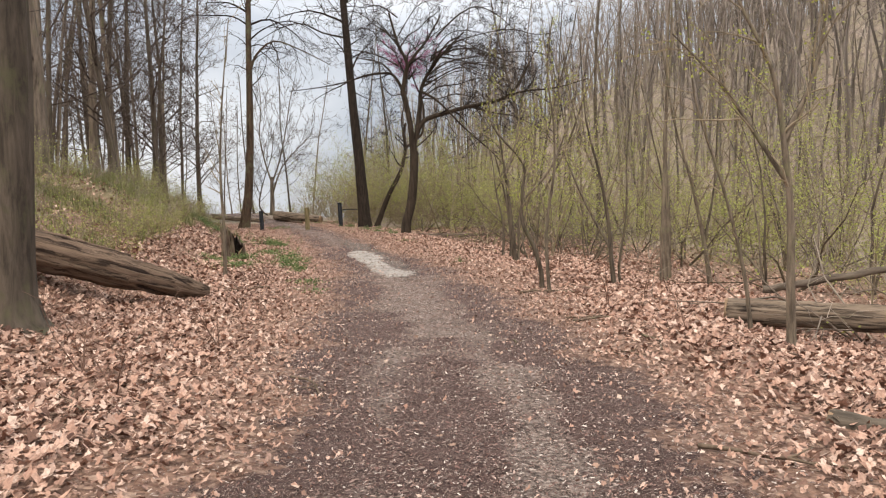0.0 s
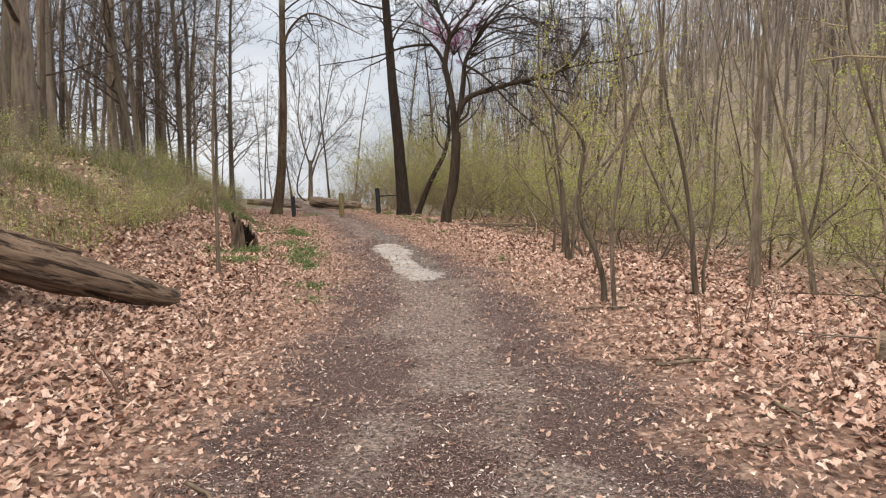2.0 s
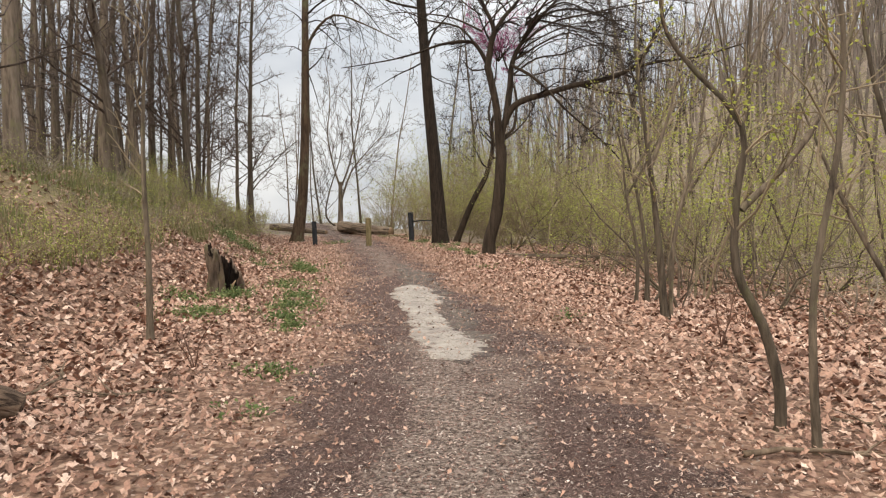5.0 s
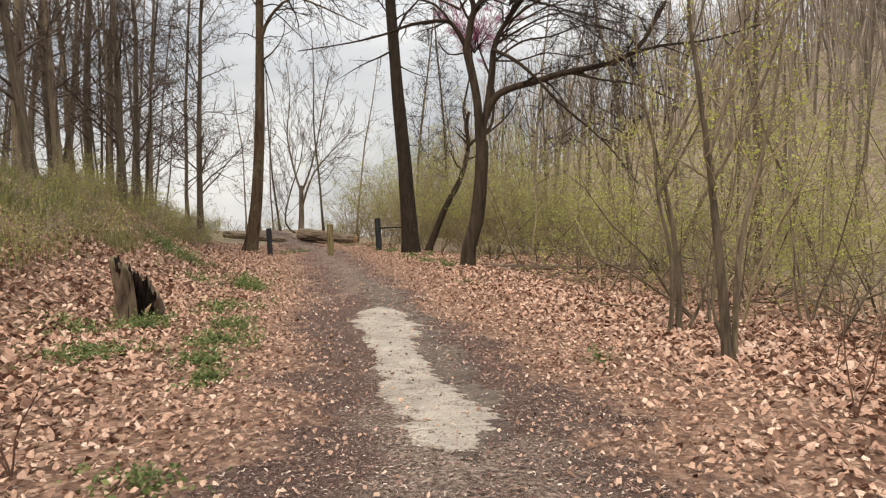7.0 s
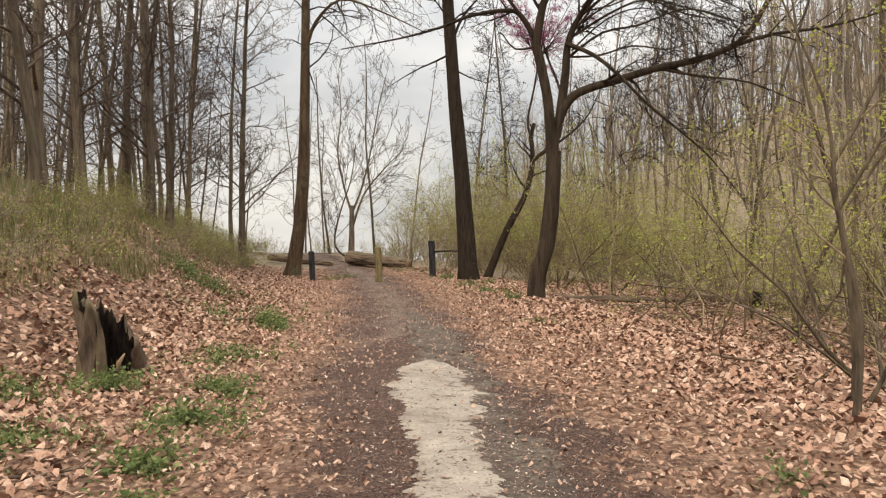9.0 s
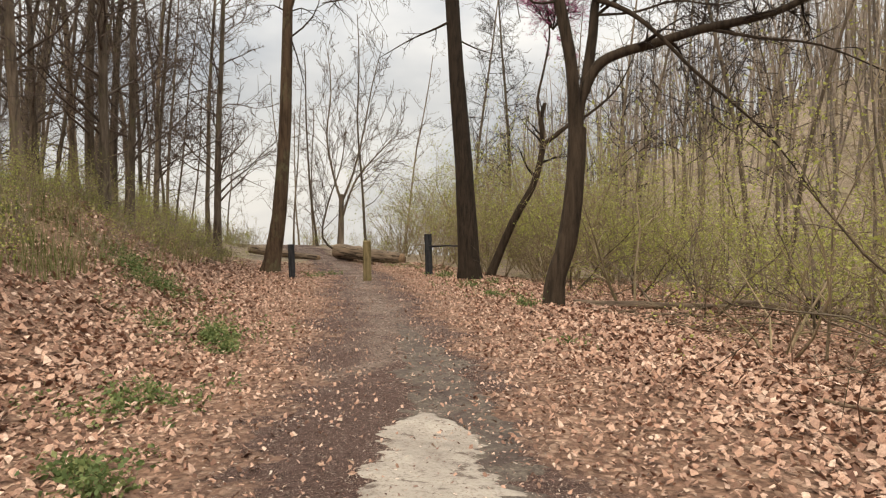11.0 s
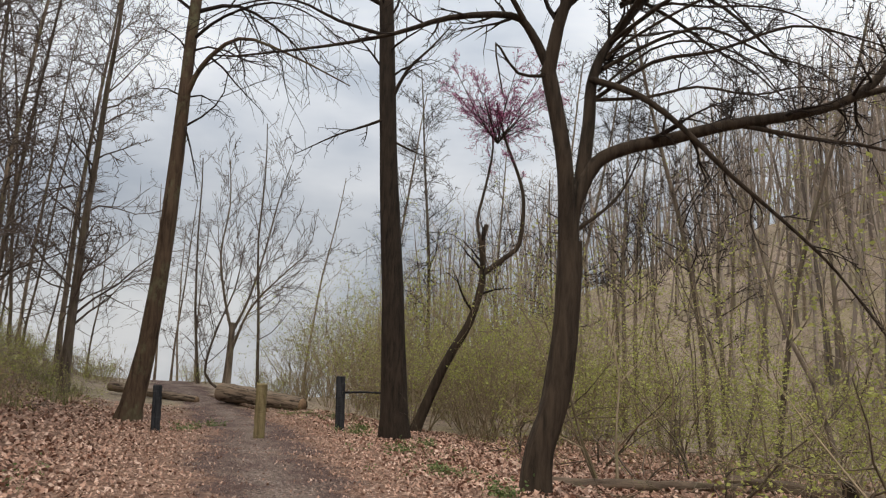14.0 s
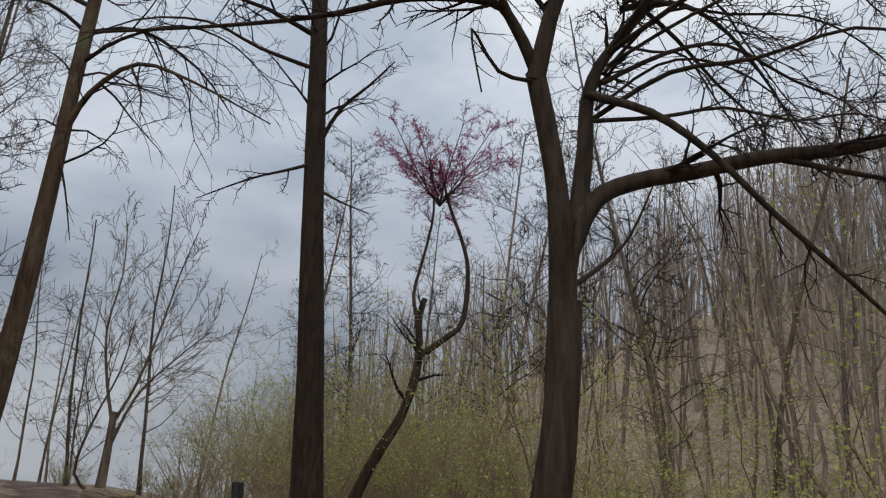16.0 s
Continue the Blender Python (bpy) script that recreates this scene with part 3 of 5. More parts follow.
def tree_c():
    rng = random.Random(13)
    bx, by = -1.42, 28.4
    b = hz(bx, by) - 0.04

    def q(x, z, y=0.0):
        return (x - bx, y, z - b)
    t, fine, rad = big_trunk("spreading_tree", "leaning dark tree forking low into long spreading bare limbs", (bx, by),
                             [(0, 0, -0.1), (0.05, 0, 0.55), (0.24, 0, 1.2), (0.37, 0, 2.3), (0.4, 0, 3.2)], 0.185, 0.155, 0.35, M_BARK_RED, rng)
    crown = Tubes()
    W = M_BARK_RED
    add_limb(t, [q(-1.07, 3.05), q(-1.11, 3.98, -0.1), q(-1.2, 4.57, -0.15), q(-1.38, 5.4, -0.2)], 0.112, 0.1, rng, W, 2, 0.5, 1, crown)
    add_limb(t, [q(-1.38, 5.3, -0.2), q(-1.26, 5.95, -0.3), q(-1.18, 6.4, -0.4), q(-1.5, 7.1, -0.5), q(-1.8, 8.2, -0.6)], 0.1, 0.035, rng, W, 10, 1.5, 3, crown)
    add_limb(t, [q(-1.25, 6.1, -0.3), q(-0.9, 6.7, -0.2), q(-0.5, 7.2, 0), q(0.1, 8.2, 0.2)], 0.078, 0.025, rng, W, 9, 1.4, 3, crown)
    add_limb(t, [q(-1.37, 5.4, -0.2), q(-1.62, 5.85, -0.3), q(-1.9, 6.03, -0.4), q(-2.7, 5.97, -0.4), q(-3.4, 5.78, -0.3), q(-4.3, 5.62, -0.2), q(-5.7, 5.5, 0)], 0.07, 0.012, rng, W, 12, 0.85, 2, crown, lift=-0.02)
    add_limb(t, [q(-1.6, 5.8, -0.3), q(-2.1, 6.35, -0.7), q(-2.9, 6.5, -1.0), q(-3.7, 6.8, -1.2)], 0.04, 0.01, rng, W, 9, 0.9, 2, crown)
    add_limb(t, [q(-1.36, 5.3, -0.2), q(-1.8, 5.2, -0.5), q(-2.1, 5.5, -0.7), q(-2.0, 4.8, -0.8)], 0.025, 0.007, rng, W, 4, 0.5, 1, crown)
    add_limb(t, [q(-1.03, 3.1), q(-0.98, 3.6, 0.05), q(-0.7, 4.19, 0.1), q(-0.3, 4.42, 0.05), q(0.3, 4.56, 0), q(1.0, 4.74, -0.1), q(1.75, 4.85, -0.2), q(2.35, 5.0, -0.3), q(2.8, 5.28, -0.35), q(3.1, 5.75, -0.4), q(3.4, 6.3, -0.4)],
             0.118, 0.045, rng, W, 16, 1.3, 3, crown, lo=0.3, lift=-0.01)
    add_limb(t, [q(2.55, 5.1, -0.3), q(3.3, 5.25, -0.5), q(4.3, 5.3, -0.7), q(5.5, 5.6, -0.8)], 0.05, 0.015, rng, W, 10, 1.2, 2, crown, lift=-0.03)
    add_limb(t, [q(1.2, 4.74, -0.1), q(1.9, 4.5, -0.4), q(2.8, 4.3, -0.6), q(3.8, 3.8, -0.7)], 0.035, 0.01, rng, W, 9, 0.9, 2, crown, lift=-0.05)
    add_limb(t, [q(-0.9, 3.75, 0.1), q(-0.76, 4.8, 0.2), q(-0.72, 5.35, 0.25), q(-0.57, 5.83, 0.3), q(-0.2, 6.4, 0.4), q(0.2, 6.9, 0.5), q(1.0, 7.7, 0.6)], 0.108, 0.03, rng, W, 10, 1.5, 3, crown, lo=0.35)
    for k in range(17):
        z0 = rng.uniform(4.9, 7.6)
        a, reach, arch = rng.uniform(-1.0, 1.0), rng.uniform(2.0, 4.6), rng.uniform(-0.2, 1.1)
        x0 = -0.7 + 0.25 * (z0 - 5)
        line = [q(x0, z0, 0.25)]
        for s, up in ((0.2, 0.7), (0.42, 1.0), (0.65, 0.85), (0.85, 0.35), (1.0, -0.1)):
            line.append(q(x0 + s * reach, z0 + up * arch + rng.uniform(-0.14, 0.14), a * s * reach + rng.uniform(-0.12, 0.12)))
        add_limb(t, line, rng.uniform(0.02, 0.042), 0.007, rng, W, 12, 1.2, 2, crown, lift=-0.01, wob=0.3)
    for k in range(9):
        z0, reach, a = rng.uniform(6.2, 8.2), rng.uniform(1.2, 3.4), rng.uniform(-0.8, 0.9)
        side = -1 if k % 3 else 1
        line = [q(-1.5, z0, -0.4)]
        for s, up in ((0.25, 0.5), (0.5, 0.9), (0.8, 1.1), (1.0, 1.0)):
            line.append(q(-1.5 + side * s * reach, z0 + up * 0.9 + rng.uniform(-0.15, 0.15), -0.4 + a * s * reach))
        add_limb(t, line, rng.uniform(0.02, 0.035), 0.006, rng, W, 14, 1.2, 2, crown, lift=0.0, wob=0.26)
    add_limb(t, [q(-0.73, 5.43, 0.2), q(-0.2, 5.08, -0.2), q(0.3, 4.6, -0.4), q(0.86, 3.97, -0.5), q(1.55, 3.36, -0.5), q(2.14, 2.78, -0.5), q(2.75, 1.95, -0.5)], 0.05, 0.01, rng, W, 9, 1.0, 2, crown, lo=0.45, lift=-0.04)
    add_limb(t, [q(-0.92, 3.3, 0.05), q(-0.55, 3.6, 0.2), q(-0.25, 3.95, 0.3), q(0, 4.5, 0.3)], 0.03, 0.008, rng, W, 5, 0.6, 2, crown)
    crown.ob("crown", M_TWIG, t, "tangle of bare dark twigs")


def tree_d():
    rng = random.Random(14)
    bx, by = -3.4, 37.3
    b = hz(bx, by) - 0.04

    def q(x, z, y=0.0):
        return (x - bx, y, z - b)
    t, fine, rad = big_trunk("blossoming_tree", "slender crooked tree with a small crown of pink blossom", (bx, by),
                             [(0, 0, -0.1), q(-2.68, 1.47), q(-2.08, 2.56), q(-1.79, 3.66), q(-1.84, 4.62)], 0.13, 0.07, 0.3, M_BARK_RED, rng)
    crown, bloom = Tubes(), Tubes()
    add_limb(t, [q(-1.78, 3.8), q(-1.21, 4.24), q(-0.88, 4.61), q(-0.8, 5.68), q(-0.95, 6.39), q(-1.3, 7.3), q(-1.55, 8.3)], 0.075, 0.025, rng, M_BARK_RED, 6, 0.9, 2, bloom, lo=0.6)
    add_limb(t, [q(-1.82, 4.5), q(-1.95, 5.2, 0.3), q(-1.75, 6.2, 0.4), q(-1.6, 7.2, 0.3), q(-1.75, 8.4, 0.2)], 0.05, 0.02, rng, M_BARK_RED, 6, 0.9, 2, bloom, lo=0.55)
    for k in range(9):
        a = k * 0.7
        add_limb(t, [q(-1.5, 7.2), q(-1.5 + 0.5 * math.cos(a), 7.8, 0.4 * math.sin(a)), q(-1.4 + 1.45 * math.cos(a), 8.5 + 0.35 * (k % 3), 1.1 * math.sin(a))], 0.022, 0.006, rng, M_BARK_RED, 12, 0.95, 2, bloom, lo=0.1, lift=0.05, wob=0.18, ang=(0.4, 1.2))
    add_limb(t, [q(-1.84, 4.4), q(-1.8, 4.75), q(-1.72, 5.05)], 0.085, 0.06, rng, M_BARK_RED, 0, 0.1, 1, crown)
    sprout(crown, fine, rad, 6, 1.4, rng, 2, lo=0.5)
    crown.ob("crown", M_TWIG, t)
    bloom.ob("crown", M_TWIG, t, "flowering twigs")
    tips = [p for p in bloom.tips if p[2] > 6.6]
    v, f = leaflets(tips, 0.03, rng, 6, 0.025)
    mesh_ob("blossom", v, f, M_FLOWER, t, "deep pink blossom")


def tree_e():
    rng = random.Random(15)
    bx, by = -10.6, 46.0
    b = hz(bx, by) - 0.04

    def q(x, z, y=0.0):
        return (x - bx, y, z - b)
    t, fine, rad = big_trunk("forked_tree", "bare forked tree standing beyond the fallen logs", (bx, by), [(0, 0, -0.1), (0.05, 0, 1.2), (0.05, 0, 2.4)], 0.14, 0.1, 0.4, M_BARK_WOOD, rng)
    crown = Tubes()
    for pts, r in (([q(-10.55, 2.4), q(-10.9, 3.6), q(-11.2, 5.3), q(-11.1, 7.2, 0.3), q(-11.3, 9, 0.5)], 0.06),
                   ([q(-10.5, 2.5), q(-10.1, 3.7, 0.3), q(-9.7, 5.6, 0.6), q(-9.4, 7.5, 0.8), q(-9.0, 9, 0.8)], 0.058),
                   ([q(-10.55, 1.6), q(-9.9, 3.2, -0.3), q(-8.9, 4.3, -0.6), q(-7.8, 5.3, -0.8)], 0.055),
                   ([q(-10.6, 0.2), q(-11.3, 0.9, -0.3), q(-11.0, 2.4, -0.4), q(-10.4, 4.0, -0.5), q(-10.2, 5.6, -0.5)], 0.06)):
        add_limb(t, pts, r, 0.015, rng, M_BARK_WOOD, 17, 2.7, 3, crown, lo=0.22, lift=0.07, ang=(0.35, 0.9), wob=0.14, least=0.0055, thin=0.38, sub=(6, 4))
    crown.ob("crown", M_TWIG_WOOD, t, "fan of fine bare branches")


tree_a(), tree_b(), tree_c(), tree_d(), tree_e()


def big_left_tree():
    rng = random.Random(16)
    t, fine, rad = big_trunk("old_tree", "thick old tree with rough grey-brown bark on the bank", (-5.1, 8.6),
                             [(0, 0, -0.15), (0.02, 0, 0.8), (0.14, 0.05, 3), (0.2, 0.1, 7), (0.3, 0.2, 14)], 0.29, 0.15, 0.8, M_BARK_GREY, rng)
    crown = Tubes()
    sprout(crown, fine, rad, 14, 3.0, rng, 3, lo=0.5)
    crown.ob("crown", M_TWIG, t)


big_left_tree()


# ---- woodland trees in kinds, built once and copied ----
def wood_tree(seed, height, r, lean, kids, lo, sub=(5, 3), skin=None, twig=None):
    rng = random.Random(seed)
    t = thing("woodland_tree", "tall bare woodland tree with grey-brown bark", "tree", Matrix.Identity(4), "bare trees of the wood")
    pts = wander((0, 0, -0.3), (lean, 0.3 * lean, 1), height, 9, rng, 0.035)
    rad = taper(r, 0.02, 9, 0.9)
    rad[0] *= 1.35
    tu = Tubes()
    tu.add(pts, rad, 9, False, 0.05, rng)
    tu.ob("trunk", skin or M_BARK_WOOD, t)
    crown = Tubes()
    sprout(crown, pts, rad, kids, height * 0.2, rng, 3, lo=lo, ang=(0.6, 1.35), lift=0.06, thin=0.38, sides=3, least=0.006, sub=sub, segs=(2, 3, 5))
    crown.ob("crown", twig or M_TWIG_WOOD, t, "bare branches and twigs")
    return t


def sapling(seed, height, r, stems, leafy, skin=None):
    rng = random.Random(seed)
    t = thing("sapling", "thin bare sapling with a few opening leaves" if leafy else "thin bare grey-brown sapling", "tree", Matrix.Identity(4), "saplings along the path")
    crown = Tubes()
    for _ in range(stems):
        pts = wander((rng.uniform(-0.1, 0.1), rng.uniform(-0.1, 0.1), -0.1), (rng.gauss(0, 0.11), rng.gauss(0, 0.11), 1), height * rng.uniform(0.75, 1.1), 9, rng, 0.09)
        rad = taper(r * rng.uniform(0.7, 1.1), 0.006, 9, 0.8)
        tu = Tubes()
        tu.add(pts, rad, 7, False, 0.05, rng)
        tu.ob("trunk", skin or M_BARK_SAP, t)
        sprout(crown, pts, rad, 9, height * 0.28, rng, 2, lo=0.25, ang=(0.35, 0.8), lift=0.06, thin=0.5, sides=3, least=0.004, sub=(4,), segs=(2, 4))
    crown.ob("crown", M_TWIG_TAN, t)
    if leafy:
        tips = [p for p in crown.tips if rng.random() < leafy]
        v, f = leaflets(tips, 0.055, rng, 3, 0.05)
        mesh_ob("foliage", v, f, M_BUD, t, "small yellow-green spring leaves")
    return t


def shrub(seed, height, stems, leafy, r=0.012, leaf=0.05, lean=0.45, wob=0.16, droop=-0.01, material=None, kids=6, sub=4):
    rng = random.Random(seed)
    t = thing("shrub", "thin-stemmed shrub with sparse yellow-green spring leaves" if leafy else "dry brown thicket of thin stems", "shrub", Matrix.Identity(4), "undergrowth shrubs")
    st = Tubes()
    for _ in range(stems):
        a = rng.uniform(0, 6.28)
        pts = wander((0.35 * math.cos(a) * rng.random(), 0.35 * math.sin(a) * rng.random(), -0.08), (lean * math.cos(a), lean * math.sin(a), 1), height * rng.uniform(0.5, 1.15), 5, rng, wob, droop)
        rad = taper(r * rng.uniform(0.6, 1.3), 0.003, 5)
        st.add(pts, rad, 3)
        sprout(st, pts, rad, kids, height * 0.42, rng, 2, lo=0.12, ang=(0.5, 1.2), lift=0.03, wob=0.32, thin=0.55, sides=3, least=0.0035, sub=(sub,), segs=(1, 3))
    st.ob("crown", material or M_TWIG_TAN, t)
    if leafy:
        tips = [p for p in st.tips if noise.noise(Vector(p) * 1.6 + Vector((seed, 0, 0))) > 0.24 - 0.52 * leafy]
        v, f = leaflets(tips, leaf * 0.8, rng, 4, 0.07)
        mesh_ob("foliage", v, f, M_BUD, t, "small yellow-green spring leaves")
    return t


def spread(kinds, places, rng, grow=(0.8, 1.2)):
    """Stands a copy of one of the kinds at each place."""
    used = set()
    for i, (x, y) in enumerate(places):
        k = kinds[i % len(kinds)]
        s = rng.uniform(*grow)
        m = Matrix.LocRotScale((x, y, hz(x, y)), Euler((rng.gauss(0, 0.03), rng.gauss(0, 0.03), rng.uniform(0, 6.28))), (s, s, s))
        if id(k) not in used:
            used.add(id(k))
            k.matrix_basis = m
            continue
        c = copy_thing(k, m)
        c.matrix_basis = m


def thicket(name, label, kinds, places, seed):
    """Joins many copies of a few shrubs into two sheets of stuff: stems and leaves."""
    r = random.Random(seed)
    for child, material in (("crown", M_TWIG_TAN), ("foliage", M_BUD)):
        v, f, base = [], [], 0
        r.seed(seed)
        for i, (x, y) in enumerate(places):
            k = kinds[i % len(kinds)]
            s, a = r.uniform(0.7, 1.3), r.uniform(0, 6.28)
            for c in k.children:
                if not c.name.startswith(child):
                    continue
                kv = np.empty(len(c.data.vertices) * 3)
                c.data.vertices.foreach_get("co", kv)
                kv = kv.reshape(-1, 3) * s
                q = np.stack((kv[:, 0] * math.cos(a) - kv[:, 1] * math.sin(a) + x, kv[:, 0] * math.sin(a) + kv[:, 1] * math.cos(a) + y, kv[:, 2] + hz(x, y)), -1)
                v.append(q)
                f.extend(tuple(j + base for j in p.vertices) for p in c.data.polygons)
                base += len(kv)
        if v:
            tagged(mesh_ob(name if child == "crown" else name + "_leaves", np.concatenate(v), f, material), label, "undergrowth", "", "stuff")


rng = random.Random(21)


def scatter(n, test, box, gap, seed):
    r = random.Random(seed)
    out, tries = [], 0
    while len(out) < n and tries < n * 60:
        tries += 1
        x, y = r.uniform(box[0], box[1]), r.uniform(box[2], box[3])
        if test(x, y) and all((x - a) ** 2 + (y - b) ** 2 > gap * gap for a, b in out):
            out.append((x, y))
    return out


def crest(y):
    return float(np.interp(y, (-10, 5, 12, 20, 28, 36, 45, 60), (6.6, 6.8, 7.6, 8.6, 10.4, 12.6, 16, 26)))


# the wood on the bank
left_kinds = [wood_tree(31, 19, 0.15, 0.02, 17, 0.1), wood_tree(32, 21, 0.2, -0.02, 17, 0.12), wood_tree(33, 17, 0.1, 0.05, 17, 0.08), wood_tree(34, 14, 0.06, -0.04, 17, 0.06), wood_tree(35, 16, 0.085, 0.07, 17, 0.08)]
left_places = scatter(132, lambda x, y: -x > crest(y) + 0.5 and (y > 17 or -x > 13) and y < 66 + 0.8 * x + 30, (-34, -6, 9, 58), 1.05, 5)
spread(left_kinds, left_places, rng)
edge_kinds = [wood_tree(38, 15, 0.13, 0.1, 38, 0.12, (9, 6)), wood_tree(39, 16, 0.09, 0.03, 38, 0.1, (9, 6))]
spread(edge_kinds, [(-12.6, 33.2), (-13.4, 36.0), (-12.9, 29.6), (-15.0, 38.6), (-16.2, 34.5), (-14.6, 41.8), (-11.6, 26.4), (-18.0, 43.0), (-12.1, 31.4), (-14.0, 34.4), (-12.6, 38.4)], rng, (0.85, 1.1))
# the wood in the dip and up the hill
right_kinds = [wood_tree(41, 16, 0.1, 0.05, 14, 0.14, (4, 3), M_BARK_GREY, M_TWIG_GREY), wood_tree(42, 18, 0.14, 0.02, 14, 0.16, (4, 3), M_BARK_GREY, M_TWIG_GREY), wood_tree(43, 12, 0.055, -0.08, 14, 0.1, (4, 3), M_BARK_GREY, M_TWIG_GREY), wood_tree(44, 10, 0.045, 0.1, 14, 0.1, (4, 3), M_BARK_GREY, M_TWIG_GREY)]
right_places = scatter(84, lambda x, y: x - float(path_mid(y)) > 9 and not (y > 42 and x < -2 + 0.15 * (y - 42)), (2, 48, 6, 75), 1.6, 6)
spread(right_kinds, [p for p in right_places if p[1] < 21], rng)
low_kinds = [wood_tree(45, 10, 0.07, 0.05, 14, 0.14, (4, 3), M_BARK_GREY, M_TWIG_GREY), wood_tree(46, 9, 0.05, -0.08, 14, 0.1, (4, 3), M_BARK_GREY, M_TWIG_GREY), wood_tree(47, 11, 0.09, 0.02, 14, 0.18, (4, 3), M_BARK_GREY, M_TWIG_GREY)]
spread(low_kinds, [p for p in right_places if p[1] >= 21], rng, (0.8, 1.25))
# saplings and shrubs
sap_kinds = [sapling(51, 5.5, 0.03, 2, 0.5), sapling(52, 6.5, 0.04, 1, 0), sapling(53, 4.5, 0.024, 3, 0.5), sapling(54, 7, 0.05, 1, 0.4), sapling(55, 8, 0.045, 1, 0, M_BARK_WOOD), sapling(56, 6.5, 0.03, 2, 0, M_BARK_GREY), sapling(57, 8.0, 0.05, 1, 0.2, M_BARK_GREY)]
spread(sap_kinds, scatter(62, lambda x, y: x - float(path_mid(y)) > 4.6 and (y > 20 or x > 5.6), (2.5, 20, 8, 46), 0.9, 7), rng)
shrub_kinds = [shrub(61, 2.6, 5, 0.75, 0.022, 0.06, 0.5, 0.2, 0, None, 5, 3), shrub(62, 2.0, 6, 0.65, 0.016, 0.06, 0.8, 0.3, -0.05, None, 5, 3), shrub(63, 4.2, 4, 0.85, 0.028, 0.065, 0.4, 0.16, 0.01, None, 6, 4),
               shrub(64, 1.4, 6, 0.1, 0.013, 0.05, 0.9, 0.3, -0.08, M_TWIG_GREY, 4, 3), shrub(77, 3.4, 4, 0.3, 0.022, 0.055, 0.3, 0.2, 0, M_TWIG_GREY, 5, 3), shrub(78, 5.0, 3, 0.95, 0.03, 0.07, 0.35, 0.15, 0.01, None, 7, 4), shrub(80, 3.0, 4, 0, 0.022, 0.05, 0.25, 0.22, 0, M_BARK_WOOD, 5, 3)]
spread(shrub_kinds, scatter(100, lambda x, y: x - float(path_mid(y)) > (4.4 if y > 22 else 5.4) and (y > 19 or x > 6) and (y < 30 or x > -0.9) and (x + 1) ** 2 + (y - 28.4) ** 2 > 10, (-3, 14, 9, 48), 0.85, 8), rng)
haze_kinds = [shrub(83, 2.8, 3, 1.3, 0.014, 0.07, 0.35, 0.2, 0.01, None, 7, 4), shrub(84, 4.2, 2, 1.3, 0.018, 0.075, 0.25, 0.16, 0.02, None, 9, 5), shrub(85, 2.0, 4, 1.3, 0.012, 0.065, 0.5, 0.24, 0, None, 6, 4)]
spread(haze_kinds, scatter(70, lambda x, y: x - float(path_mid(y)) > (5.2 if y > 24 else 6.6) and (y > 20 or x > 7) and (y < 30 or x > 0) and (x + 1) ** 2 + (y - 28.4) ** 2 > 10, (-2, 13, 12, 44), 1.0, 28), rng)
thicket("undergrowth", "haze of thin stems and yellow-green spring leaves up the slope", shrub_kinds, scatter(95, lambda x, y: x - float(path_mid(y)) > 11 or y > 48, (-1, 40, 10, 75), 1.2, 18), 19)
tangle_kinds = [shrub(74, 2.6, 6, 0.12, 0.024, 0.05, 0.7, 0.34, -0.06, M_TWIG_GREY), shrub(75, 3.4, 5, 0.1, 0.03, 0.05, 0.6, 0.32, -0.07, M_BARK_SAP)]
spread(tangle_kinds, scatter(20, lambda x, y: 4.8 < x - float(path_mid(y)) < 10 and (y > 17 or x > 5), (-3, 9, 9, 36), 1.3, 23), rng)
bank_kinds = [shrub(65, 1.1, 9, 1.0, 0.01, 0.035, 0.8, 0.3), shrub(66, 0.9, 10, 0, 0.009, 0.03, 0.9, 0.3, -0.05, M_TWIG_GREY)]
spread(bank_kinds, scatter(115, lambda x, y: crest(y) - 1.3 < -x < crest(y) + 3.0, (-18, -5, 4, 48), 0.7, 9), rng)
end_kinds = [shrub(67, 5.2, 13, 0.8, 0.03, 0.075, 0.35), shrub(68, 3.0, 12, 0.15, 0.02, 0.05, 0.4), shrub(69, 4.0, 12, 0.7, 0.025, 0.07, 0.4)]
spread(end_kinds, scatter(64, lambda x, y: x > (-6.0 if y < 41.5 else -7.9) + 0.1 * (42 - y) and y > 37.5, (-8.5, 3, 37, 54), 0.75, 10), rng)
spread([shrub(79, 3.6, 15, 0.2, 0.015, 0.04, 0.35, 0.14)], [(-5.05, 37.6)], rng)
crest_kinds = [shrub(70, 1.3, 10, 0.2), shrub(71, 0.9, 10, 0)]
spread(crest_kinds, scatter(3, lambda x, y: abs(x + 9.2 + 0.62 * (y - 40)) > 1.6, (-16, -5, 43, 46), 0.6, 14), rng)
thicket("crest_brush", "low dry brush along the rise beyond the posts", crest_kinds, scatter(60, lambda x, y: abs(x + 9.2 + 0.62 * (y - 40)) > 1.6, (-22, -5, 43, 52), 0.8, 12)[:34], 20)
spread([wood_tree(36, 9, 0.06, 0.03, 15, 0.1), wood_tree(37, 12, 0.075, -0.03, 15, 0.15)], scatter(9, lambda x, y: x < -8.5, (-19, -6, 44, 60), 1.2, 13), rng, (0.7, 1.1))


